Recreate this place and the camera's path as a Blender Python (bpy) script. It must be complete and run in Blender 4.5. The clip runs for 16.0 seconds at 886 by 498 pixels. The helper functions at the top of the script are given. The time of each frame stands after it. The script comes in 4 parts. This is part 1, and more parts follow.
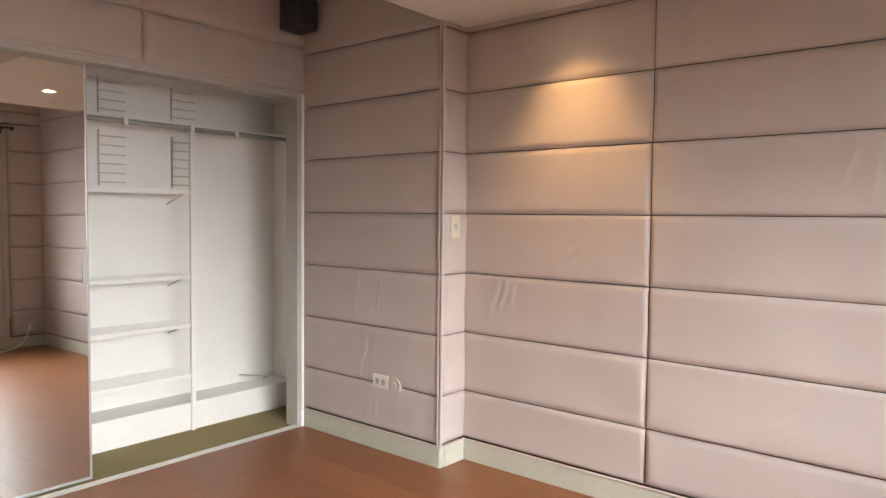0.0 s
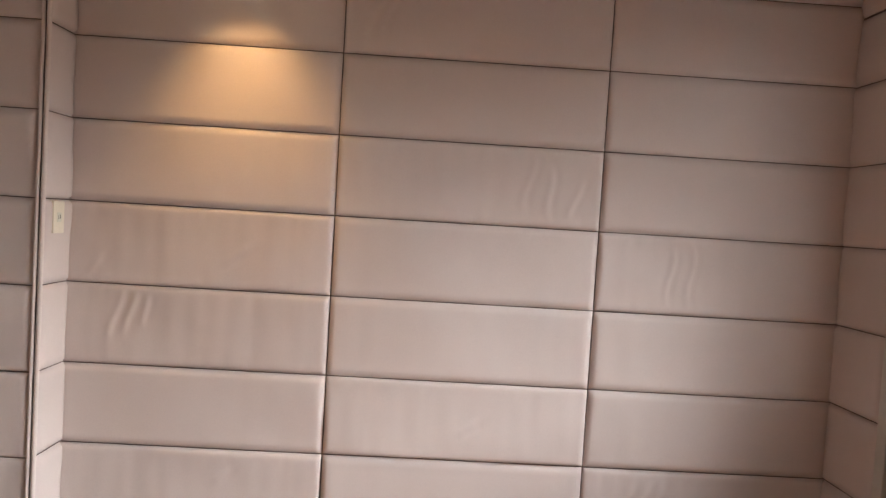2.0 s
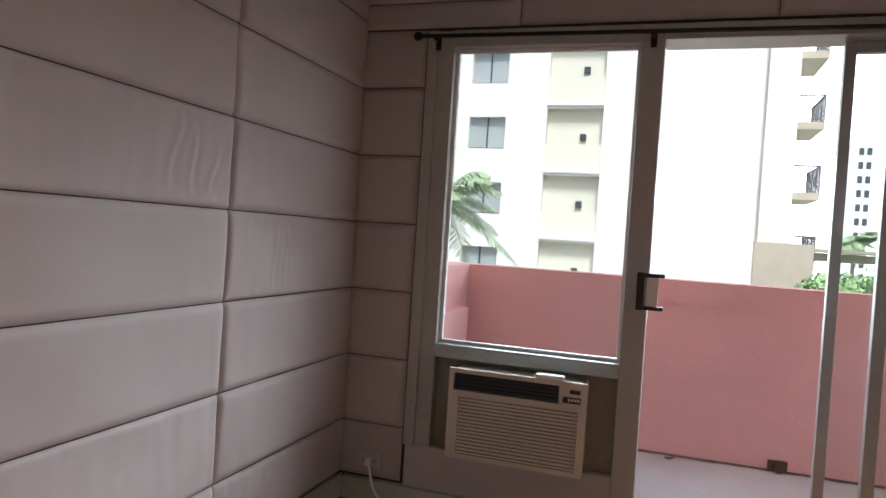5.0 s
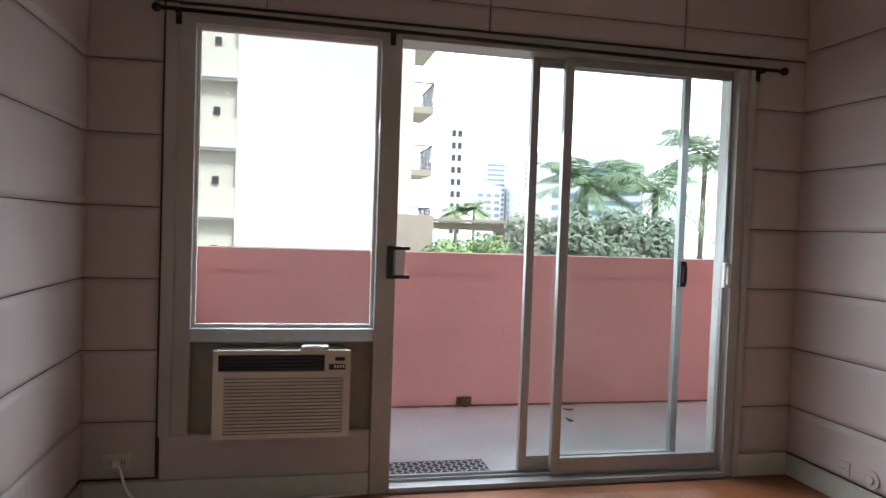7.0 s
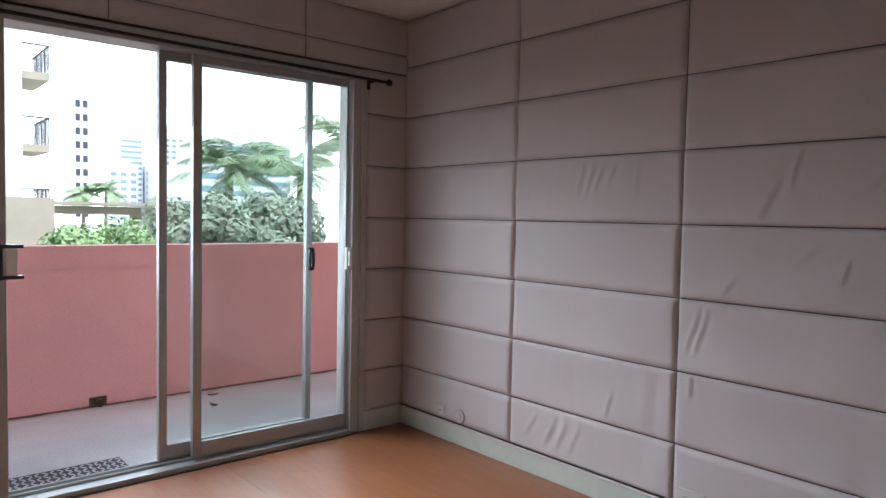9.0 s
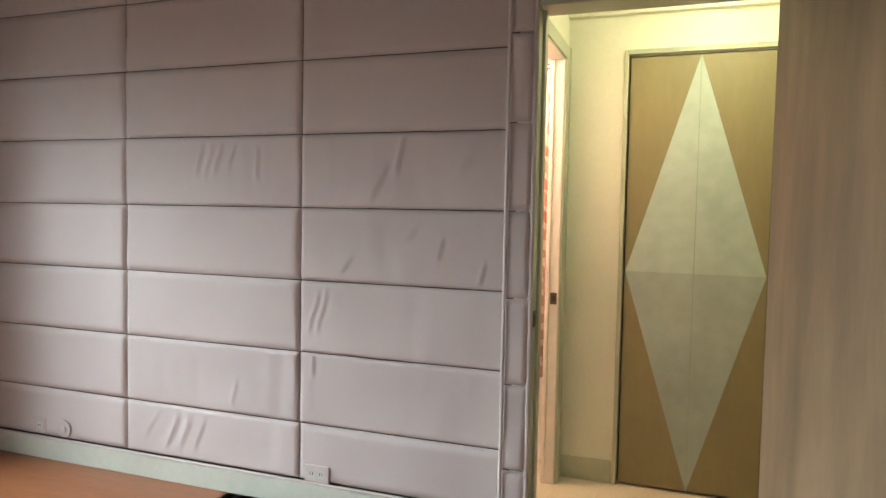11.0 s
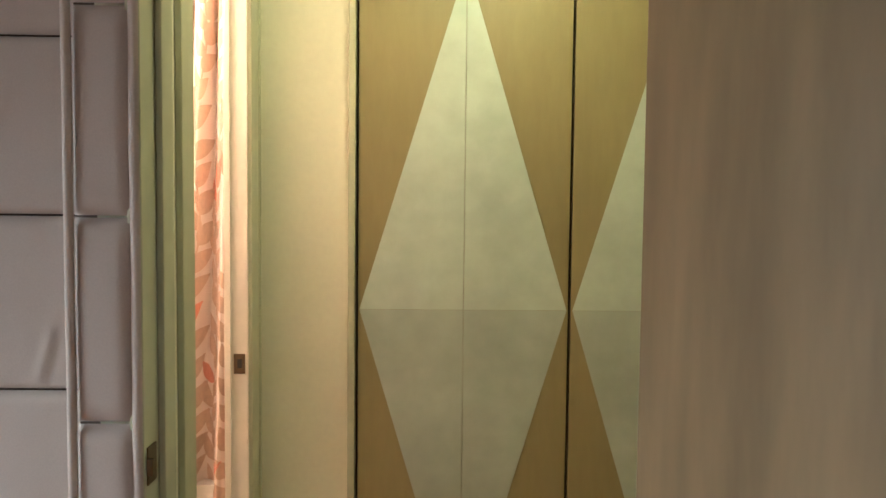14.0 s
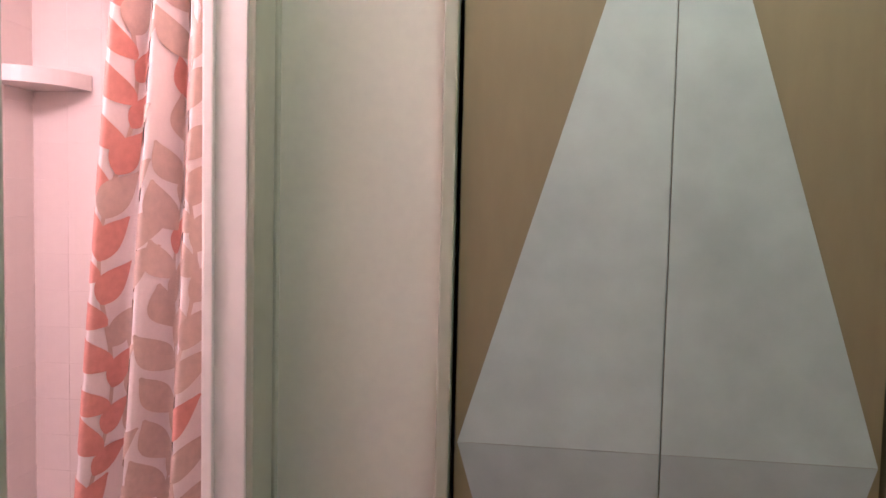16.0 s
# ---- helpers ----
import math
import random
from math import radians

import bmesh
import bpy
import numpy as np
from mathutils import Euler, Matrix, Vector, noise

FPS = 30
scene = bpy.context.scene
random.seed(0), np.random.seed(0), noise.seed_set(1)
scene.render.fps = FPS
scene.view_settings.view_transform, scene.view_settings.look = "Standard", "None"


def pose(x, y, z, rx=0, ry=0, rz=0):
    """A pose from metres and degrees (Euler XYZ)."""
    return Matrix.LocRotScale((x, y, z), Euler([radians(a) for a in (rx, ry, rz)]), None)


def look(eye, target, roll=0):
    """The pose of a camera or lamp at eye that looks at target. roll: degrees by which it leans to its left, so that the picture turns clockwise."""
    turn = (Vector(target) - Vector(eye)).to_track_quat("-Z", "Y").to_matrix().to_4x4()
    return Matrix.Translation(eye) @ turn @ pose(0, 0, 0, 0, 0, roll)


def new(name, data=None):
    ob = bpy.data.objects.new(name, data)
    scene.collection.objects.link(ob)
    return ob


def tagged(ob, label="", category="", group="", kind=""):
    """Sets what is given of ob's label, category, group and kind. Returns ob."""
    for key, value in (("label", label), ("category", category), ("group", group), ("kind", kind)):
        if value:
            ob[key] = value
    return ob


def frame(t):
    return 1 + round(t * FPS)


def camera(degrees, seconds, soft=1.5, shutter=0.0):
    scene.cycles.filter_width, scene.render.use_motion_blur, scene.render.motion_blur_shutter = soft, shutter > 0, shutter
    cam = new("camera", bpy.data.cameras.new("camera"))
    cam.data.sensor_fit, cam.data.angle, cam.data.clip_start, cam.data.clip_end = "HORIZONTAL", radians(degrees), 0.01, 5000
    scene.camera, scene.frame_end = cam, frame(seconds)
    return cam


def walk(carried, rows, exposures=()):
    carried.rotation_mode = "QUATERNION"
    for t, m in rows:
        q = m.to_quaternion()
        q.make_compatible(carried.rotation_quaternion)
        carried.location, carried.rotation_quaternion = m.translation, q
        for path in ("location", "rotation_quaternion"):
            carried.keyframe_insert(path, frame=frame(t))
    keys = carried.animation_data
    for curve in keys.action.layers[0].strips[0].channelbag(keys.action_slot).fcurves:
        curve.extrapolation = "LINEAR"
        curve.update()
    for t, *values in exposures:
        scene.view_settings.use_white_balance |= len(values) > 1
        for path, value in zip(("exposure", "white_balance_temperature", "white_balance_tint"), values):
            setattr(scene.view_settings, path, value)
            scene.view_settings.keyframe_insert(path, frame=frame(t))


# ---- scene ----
cam = camera(65.6, 16.0)
PATH = [
    (0, (0.126, 0.219, 1.258), (-1.147, 1.759, 1.162), 0.6),
    (0.5, (0.023, 0.23, 1.268), (-1.003, 1.944, 1.17), 1.4),
    (1, (-0.177, 0.268, 1.258), (-0.891, 2.134, 1.173), 2.1),
    (1.5, (-0.42, 0.307, 1.274), (-0.77, 2.274, 1.185), 2.8),
    (2, (-0.719, 0.406, 1.28), (-0.654, 2.403, 1.195), 3.5),
    (2.5, (-0.962, 0.525, 1.245), (-0.518, 2.474, 1.196), 3.8),
    (3, (-1.227, 0.668, 1.246), (-0.388, 2.483, 1.206), 4.1),
    (3.5, (-1.493, 0.861, 1.233), (-0.263, 2.438, 1.2), 4.3),
    (4, (-1.712, 1.104, 1.23), (-0.199, 2.412, 1.192), 4.2),
    (4.5, (-1.844, 1.398, 1.236), (-0.111, 2.397, 1.191), 4.1),
    (5, (-1.963, 1.635, 1.234), (-0.064, 2.26, 1.192), 3.7),
    (5.2, (-2.002, 1.717, 1.228), (-0.059, 2.189, 1.187), 3.3),
    (7.3, (-2.276, 2.188, 1.225), (-0.35, 1.655, 1.146), 2.0),
    (7.5, (-2.350, 2.203, 1.248), (-0.447, 1.592, 1.157), 2.0),
    (8, (-2.444, 2.221, 1.25), (-0.638, 1.367, 1.165), 1.6),
    (8.5, (-2.44, 2.224, 1.248), (-0.772, 1.122, 1.17), 1.5),
    (9, (-2.461, 2.196, 1.282), (-0.948, 0.891, 1.189), 1.1),
    (9.5, (-2.448, 2.178, 1.272), (-1.116, 0.688, 1.19), 1.2),
    (10, (-2.457, 2.149, 1.259), (-1.33, 0.498, 1.188), 1.6),
    (10.2, (-2.47, 2.157, 1.272), (-1.432, 0.449, 1.192), 1.5),
    (12.3, (-2.506, 1.768, 1.241), (-2.292, -0.216, 1.108), 0.7),
    (12.5, (-2.504, 1.671, 1.245), (-2.336, -0.317, 1.105), 0.7),
    (13, (-2.449, 1.43, 1.234), (-2.421, -0.567, 1.112), 0.6),
    (13.5, (-2.398, 1.12, 1.248), (-2.458, -0.876, 1.136), 0.2),
    (14, (-2.407, 0.806, 1.279), (-2.456, -1.191, 1.177), 0.6),
    (14.5, (-2.346, 0.487, 1.296), (-2.435, -1.509, 1.210), 1.3),
    (15, (-2.362, 0.197, 1.306), (-2.393, -1.800, 1.206), 0.2),
    (15.5, (-2.332, 0.037, 1.296), (-2.294, -1.962, 1.271), 1.2),
    (16, (-2.318, -0.132, 1.353), (-2.068, -2.113, 1.242), 1.3),
]
walk(cam, [(t, look(*p)) for t, *p in PATH], (
    (0.0, 1.36, 6800, 11), (1.5, 1.24, 6700, 11), (2.5, 1.10, 6500, 10), (3.5, 0.68, 6150, 9), (5.0, 0.34, 5850, 8), (8.0, 0.32, 5750, 8),
    (9.5, 0.60, 5500, 6), (10.2, 0.84, 5700, 3), (12.3, 1.38, 6100, 0), (13.5, 1.14, 6300, -1), (14.5, 0.97, 5500, 0), (15.0, 0.86, 5150, 4), (15.5, 0.60, 4700, 17), (16.0, 0.50, 4600, 27)))
SKY, SUN, WINDOW, HALL, BATH, SPOT, HAZE = 0.15, 3.6, 43.0, 3.3, 23.0, 15.0, 1.9

# ---- world and sun ----
world = bpy.data.worlds.new("sky")
scene.world = world
world.use_nodes = True
wn = world.node_tree
sky = wn.nodes.new("ShaderNodeTexSky")
sky.sky_type, sky.sun_disc = "NISHITA", False
sky.sun_elevation, sky.sun_rotation = radians(58), radians(250)
sky.air_density, sky.dust_density = 1.0, 4.0
wn.links.new(sky.outputs[0], wn.nodes["Background"].inputs[0])
wn.nodes["Background"].inputs[1].default_value = SKY
sun = new("sun", bpy.data.lights.new("sun", "SUN"))
sun.data.energy, sun.data.angle, sun.data.color = SUN, radians(12), (1.0, 0.95, 0.88)
sun.matrix_world = look((-19, -7, 34), (0, 0, 0))


def lamp(name, kind, energy, colour, m, size=0.1):
    ob = new(name, bpy.data.lights.new(name, kind))
    ob.data.energy, ob.data.color = energy, colour
    if kind == "AREA":
        ob.data.size = size
    else:
        ob.data.shadow_soft_size = size
    ob.matrix_world = m
    return ob


win_light = lamp("window_daylight", "AREA", WINDOW, (0.90, 0.95, 1.0), look((1.16, 1.3, 1.40), (0.0, 1.24, 0.52)), 1.0)
win_light.data.shape, win_light.data.size, win_light.data.size_y, win_light.data.spread = "RECTANGLE", 2.4, 1.3, radians(94)
spot = lamp("downlight_lamp", "SPOT", SPOT, (1.0, 0.60, 0.24), look((-1.40, 2.70, 2.19), (-1.40, 3.02, 1.25)), 0.03)
spot.data.spot_size, spot.data.spot_blend = radians(80), 1.0
lamp("hall_lamp", "POINT", HALL, (0.96, 0.90, 0.47), pose(-2.60, -0.66, 2.12), 0.12)
lamp("bath_lamp", "POINT", BATH, (1.0, 0.60, 0.42), pose(-1.25, -0.75, 2.1), 0.10)


# ---- materials ----
def material(name, colour, rough=0.6, metal=0.0, grain=0.0, scale=40.0, bump=0.0, stain=0.0, stain_scale=2.0, stretch=(1, 1, 1), spread=0.0):
    m = bpy.data.materials.new(name)
    m.use_nodes = True
    t = m.node_tree
    b = t.nodes["Principled BSDF"]
    b.inputs["Roughness"].default_value, b.inputs["Metallic"].default_value = rough, metal
    b.inputs["Base Color"].default_value = (*colour, 1)
    co = t.nodes.new("ShaderNodeTexCoord")
    mp = t.nodes.new("ShaderNodeMapping")
    mp.inputs["Scale"].default_value = stretch
    t.links.new(co.outputs["Object"], mp.inputs[0])
    n1 = t.nodes.new("ShaderNodeTexNoise")
    n1.inputs["Scale"].default_value, n1.inputs["Detail"].default_value = scale, 6
    t.links.new(mp.outputs[0], n1.inputs[0])
    n2 = t.nodes.new("ShaderNodeTexNoise")
    n2.inputs["Scale"].default_value, n2.inputs["Detail"].default_value = stain_scale, 4
    t.links.new(mp.outputs[0], n2.inputs[0])
    col = None
    for node, amount in ((n1, grain), (n2, stain)):
        if amount <= 0:
            continue
        r = t.nodes.new("ShaderNodeMapRange")
        r.inputs["From Min"].default_value, r.inputs["From Max"].default_value = 0.3, 0.7
        r.inputs["To Min"].default_value, r.inputs["To Max"].default_value = 1 - amount, 1 + amount
        t.links.new(node.outputs[0], r.inputs[0])
        hs = t.nodes.new("ShaderNodeHueSaturation")
        t.links.new(r.outputs[0], hs.inputs["Value"])
        if col is None:
            hs.inputs["Color"].default_value = (*colour, 1)
        else:
            t.links.new(col, hs.inputs["Color"])
        col = hs.outputs[0]
    if spread > 0:
        info = t.nodes.new("ShaderNodeObjectInfo")
        r = t.nodes.new("ShaderNodeMapRange")
        r.inputs["To Min"].default_value, r.inputs["To Max"].default_value = 1 - spread, 1 + spread
        t.links.new(info.outputs["Random"], r.inputs[0])
        hs = t.nodes.new("ShaderNodeHueSaturation")
        t.links.new(r.outputs[0], hs.inputs["Value"])
        if col is None:
            hs.inputs["Color"].default_value = (*colour, 1)
        else:
            t.links.new(col, hs.inputs["Color"])
        col = hs.outputs[0]
    if col is not None:
        t.links.new(col, b.inputs["Base Color"])
    if bump > 0:
        bp = t.nodes.new("ShaderNodeBump")
        bp.inputs["Strength"].default_value, bp.inputs["Distance"].default_value = bump, 0.004
        t.links.new(n1.outputs[0], bp.inputs["Height"])
        t.links.new(bp.outputs[0], b.inputs["Normal"])
    return m


M_PAD = material("pad_fabric", (0.48, 0.415, 0.39), 0.82, grain=0.035, scale=320, bump=0.10, stain=0.05, stain_scale=2.2, spread=0.03)
M_SEAM = material("seam_backing", (0.10, 0.07, 0.055), 0.9, grain=0.1, scale=90)
M_CORD = material("piping", (0.52, 0.45, 0.415), 0.7, grain=0.05, scale=200, bump=0.1)
M_BASE = material("baseboard_paint", (0.50, 0.50, 0.42), 0.45, grain=0.04, scale=30, bump=0.05, stain=0.06)
M_WHITE = material("white_paint", (0.80, 0.79, 0.76), 0.6, grain=0.02, scale=60, bump=0.08, stain=0.03)
M_CEIL = material("ceiling_paint", (0.68, 0.66, 0.61), 0.85, grain=0.03, scale=140, bump=0.25, stain=0.03)
M_PLANK = material("laminate", (0.205, 0.073, 0.025), 0.38, grain=0.10, scale=14, bump=0.03, stain=0.10, stain_scale=3, stretch=(1.0, 9.0, 9.0), spread=0.07)
M_ALU = material("aluminium", (0.40, 0.40, 0.38), 0.42, 0.55, grain=0.05, scale=40, bump=0.04, stain=0.08)
M_FRAME = material("painted_frame", (0.42, 0.40, 0.36), 0.5, grain=0.04, scale=40, bump=0.04, stain=0.08)
M_BLACK = material("black_metal", (0.018, 0.015, 0.014), 0.45, 0.3, grain=0.05)
M_DARK = material("dark_plastic", (0.022, 0.021, 0.020), 0.55, grain=0.1)
M_AC = material("aged_plastic", (0.60, 0.55, 0.45), 0.5, grain=0.03, scale=80, bump=0.03, stain=0.06)
M_OUT = material("outlet_plastic", (0.78, 0.75, 0.69), 0.4, grain=0.02)
M_PINK = material("pink_stucco", (0.76, 0.42, 0.39), 0.9, grain=0.05, scale=90, bump=0.25, stain=0.08, stain_scale=1.3)
M_CONC = material("balcony_concrete", (0.52, 0.51, 0.48), 0.85, grain=0.08, scale=60, bump=0.2, stain=0.12, stain_scale=1.6)
M_CHROME = material("chrome", (0.82, 0.80, 0.77), 0.10, 1.0)
M_STEEL = material("worn_steel", (0.55, 0.52, 0.46), 0.35, 0.9, grain=0.1)
M_BRASS = material("dull_bronze", (0.14, 0.10, 0.06), 0.4, 0.8, grain=0.1)
M_DOOR = material("door_veneer", (0.205, 0.142, 0.080), 0.42, grain=0.10, scale=11, bump=0.03, stain=0.28, stain_scale=2.6, stretch=(2.6, 2.6, 0.45))
M_DEDGE = material("door_edge_wood", (0.20, 0.155, 0.10), 0.5, grain=0.12, scale=30, bump=0.05, stain=0.2, stain_scale=6)
M_OLIVE = material("closet_olive_paint", (0.27, 0.225, 0.11), 0.5, grain=0.04, scale=16, stain=0.09, stain_scale=1.5, stretch=(3, 3, 0.7))
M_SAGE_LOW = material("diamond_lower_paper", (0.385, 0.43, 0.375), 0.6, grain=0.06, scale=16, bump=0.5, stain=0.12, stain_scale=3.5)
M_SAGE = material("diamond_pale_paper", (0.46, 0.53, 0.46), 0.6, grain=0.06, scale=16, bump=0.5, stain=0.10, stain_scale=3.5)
M_CREAM = material("hall_cream_paint", (0.76, 0.74, 0.60), 0.6, grain=0.02, scale=60, bump=0.06, stain=0.03)
M_TRIM = material("hall_trim_paint", (0.46, 0.47, 0.34), 0.4, grain=0.04, scale=30, bump=0.03, stain=0.06)
M_JAMB = material("bath_jamb_paint", (0.80, 0.74, 0.66), 0.35, grain=0.03, scale=30, bump=0.03)
M_VINYL = material("hall_vinyl", (0.62, 0.56, 0.42), 0.45, grain=0.06, scale=50, stain=0.06)
M_CARPET = material("closet_carpet", (0.25, 0.20, 0.09), 0.95, grain=0.2, scale=260, bump=0.5, stain=0.1)
M_TILE = material("wall_tile", (0.80, 0.70, 0.64), 0.18, grain=0.01, spread=0.012)
M_GROUT = material("grout", (0.80, 0.70, 0.64), 0.8, grain=0.08)
M_CURT = material("curtain_cloth", (0.86, 0.78, 0.75), 0.7, grain=0.02, scale=150)
M_LEAF_T = material("leaf_print_taupe", (0.62, 0.47, 0.39), 0.75, grain=0.08, scale=60)
M_LEAF_R = material("leaf_print_coral", (0.68, 0.31, 0.24), 0.75, grain=0.08, scale=60)
M_SPEAK = material("speaker_shell", (0.03, 0.027, 0.026), 0.6, grain=0.1, scale=100, bump=0.1)

M_MIRROR = material("mirror_glass", (0.86, 0.88, 0.86), 0.015, 1.0)


def glass_material():
    m = bpy.data.materials.new("window_glass")
    m.use_nodes = True
    t = m.node_tree
    t.nodes.remove(t.nodes["Principled BSDF"])
    tr = t.nodes.new("ShaderNodeBsdfTransparent")
    tr.inputs[0].default_value = (0.93, 0.96, 0.95, 1)
    gl = t.nodes.new("ShaderNodeBsdfGlossy")
    gl.inputs["Roughness"].default_value = 0.02
    fr = t.nodes.new("ShaderNodeFresnel")
    fr.inputs[0].default_value = 1.35
    mix = t.nodes.new("ShaderNodeMixShader")
    t.links.new(fr.outputs[0], mix.inputs[0])
    t.links.new(tr.outputs[0], mix.inputs[1])
    t.links.new(gl.outputs[0], mix.inputs[2])
    t.links.new(mix.outputs[0], t.nodes["Material Output"].inputs[0])
    return m


M_GLASS = glass_material()


def glow(name, colour, strength):
    m = bpy.data.materials.new(name)
    m.use_nodes = True
    b = m.node_tree.nodes["Principled BSDF"]
    b.inputs["Base Color"].default_value = (*colour, 1)
    b.inputs["Emission Color"].default_value = (*colour, 1)
    b.inputs["Emission Strength"].default_value = strength
    return m


M_GLOW = glow("lamp_glow", (1.0, 0.82, 0.55), 14.0)


# ---- builders ----
def box(bm, x0, x1, y0, y1, z0, z1, bevel=0.0):
    v = [bm.verts.new((x, y, z)) for x in (x0, x1) for y in (y0, y1) for z in (z0, z1)]
    fs = [bm.faces.new([v[i] for i in q]) for q in ((0, 1, 3, 2), (4, 6, 7, 5), (0, 4, 5, 1), (2, 3, 7, 6), (0, 2, 6, 4), (1, 5, 7, 3))]
    if bevel > 0:
        es = list({e for f in fs for e in f.edges})
        bmesh.ops.bevel(bm, geom=es, offset=bevel, segments=2, affect="EDGES", profile=0.6)
    return bm


def rod(bm, p, q, r, seg=10, r2=None):
    p, q = Vector(p), Vector(q)
    d = q - p
    m = Matrix.Translation((p + q) / 2) @ d.to_track_quat("Z", "Y").to_matrix().to_4x4()
    bmesh.ops.create_cone(bm, cap_ends=True, segments=seg, radius1=r, radius2=r if r2 is None else r2, depth=d.length, matrix=m)
    return bm


def ball(bm, c, r, seg=14, sc=(1, 1, 1)):
    bmesh.ops.create_uvsphere(bm, u_segments=seg, v_segments=seg // 2 + 2, radius=r, matrix=Matrix.Translation(c) @ Matrix.Diagonal((*sc, 1)))
    return bm


def tube(bm, pts, r, seg=8):
    for a, b in zip(pts, pts[1:]):
        rod(bm, a, b, r, seg)
    for a in pts[1:-1]:
        ball(bm, a, r, 8)
    return bm


def part(name, bm, mat, parent=None, label="", smooth=False):
    """Links a bmesh, given in world places, as one mesh object under parent."""
    me = bpy.data.meshes.new(name)
    if parent is not None:
        bmesh.ops.translate(bm, verts=bm.verts, vec=-parent.matrix_world.translation)
    bmesh.ops.recalc_face_normals(bm, faces=bm.faces)
    bm.to_mesh(me)
    bm.free()
    me.materials.append(mat)
    if smooth:
        me.polygons.foreach_set("use_smooth", [True] * len(me.polygons))
    ob = new(name, me)
    if parent is not None:
        ob.parent = parent
        ob.matrix_world = parent.matrix_world.copy()
    if label:
        ob["label"] = label
    return ob


def thing(name, at, label, category, group="", kind=""):
    ob = new(name)
    ob.empty_display_size = 0.05
    ob.location = at
    bpy.context.view_layer.update()
    ob.matrix_world = Matrix.Translation(at)
    return tagged(ob, label, category, group, kind)


def slab(name, x0, x1, y0, y1, z0, z1, mat, label, category):
    ob = part(name, box(bmesh.new(), x0, x1, y0, y1, z0, z1), mat)
    return tagged(ob, label, category, kind="structure")


def cutter_boxes(bm, y0, y1, z0, z1, holes, x0, x1, axis="x"):
    """A wall across (y0..y1, z0..z1) with rectangular holes, as boxes of thickness x0..x1."""
    ys = sorted({y0, y1, *[h[0] for h in holes], *[h[1] for h in holes]})
    zs = sorted({z0, z1, *[h[2] for h in holes], *[h[3] for h in holes]})
    for a, b in zip(ys, ys[1:]):
        for c, d in zip(zs, zs[1:]):
            m, n = (a + b) / 2, (c + d) / 2
            if any(h[0] < m < h[1] and h[2] < n < h[3] for h in holes):
                continue
            if axis == "x":
                box(bm, x0, x1, a, b, c, d)
            else:
                box(bm, a, b, x0, x1, c, d)
    bmesh.ops.remove_doubles(bm, verts=bm.verts, dist=1e-5)
    return bm


# ---- structure ----
ROWS = (0.112, 0.355, 0.660, 0.965, 1.270, 1.575, 1.880, 2.185, 2.470)
PT = 0.03  # pad thickness
XE, YN, YS, XW, YP, YD, XP = 0.90, 3.005, -0.385, -3.085, 2.815, -0.195, -2.025

wall_north = part("wall_north", box(box(bmesh.new(), XP - 0.02, XE + 0.25, YN + PT, YN + 0.2, -0.1, 2.5), XW, XP - PT, YP + PT, YN + 0.2, 1.96, 2.5), M_SEAM)
box_pillar = part("wall_pillar", box(bmesh.new(), XW + 0.0, XP - PT, YP + PT, YN + 0.2, -0.1, 1.96), M_SEAM)
tagged(wall_north, "padded wall with pinkish quilted fabric panels", "wall", kind="structure")
tagged(box_pillar, "projecting wall pier clad with fabric pads", "wall", kind="structure")
wall_south = part("wall_south", box(bmesh.new(), -1.86, XE + 0.25, YS - 0.12, YS - PT, -0.1, 2.5), M_SEAM)
tagged(wall_south, "padded wall with pinkish quilted fabric panels", "wall", kind="structure")
wall_door = part("wall_door", cutter_boxes(bmesh.new(), -4.4, -1.92, -0.1, 2.5, [(-2.815, -1.975, -0.1, 1.985)], -0.33, YD - PT, "y"), M_CREAM)
tagged(wall_door, "wall with an open doorway to a hall", "wall", kind="structure")
tagged(part("wall_door_return", box(bmesh.new(), -1.92, -1.89 + 0.0, YS - 0.12, YD - PT, -0.1, 2.5), M_SEAM), "short wall return beside the doorway", "wall", kind="structure")
wall_east = part("wall_east", cutter_boxes(bmesh.new(), -0.6, 3.25, -0.1, 2.5, [(-0.09, 2.70, -0.02, 2.125)], XE + PT, XE + 0.2), M_SEAM)
tagged(wall_east, "padded outer wall round a sliding door and window", "wall", kind="structure")
wall_west = part("wall_west", cutter_boxes(bmesh.new(), -0.33, YP + PT, -0.1, 2.5, [(0.05, 2.79, -0.1, 1.955)], XW - 0.10, XW - PT), M_WHITE)
tagged(wall_west, "wall over and beside a mirrored closet", "wall", kind="structure")
slab("floor_base", -4.4, XE + 0.2, -0.3, 3.2, -0.12, -0.012, M_SEAM, "dark underlay below laminate planks", "floor")
slab("ceiling", -4.4, XE + 0.2, -0.55, 3.2, 2.47, 2.6, M_CEIL, "off-white textured plaster ceiling", "ceiling")
slab("soffit", XP - 0.02, 0.10, 1.85, YN, 2.205, 2.466, M_CEIL, "off-white dropped ceiling soffit with a downlight", "ceiling")


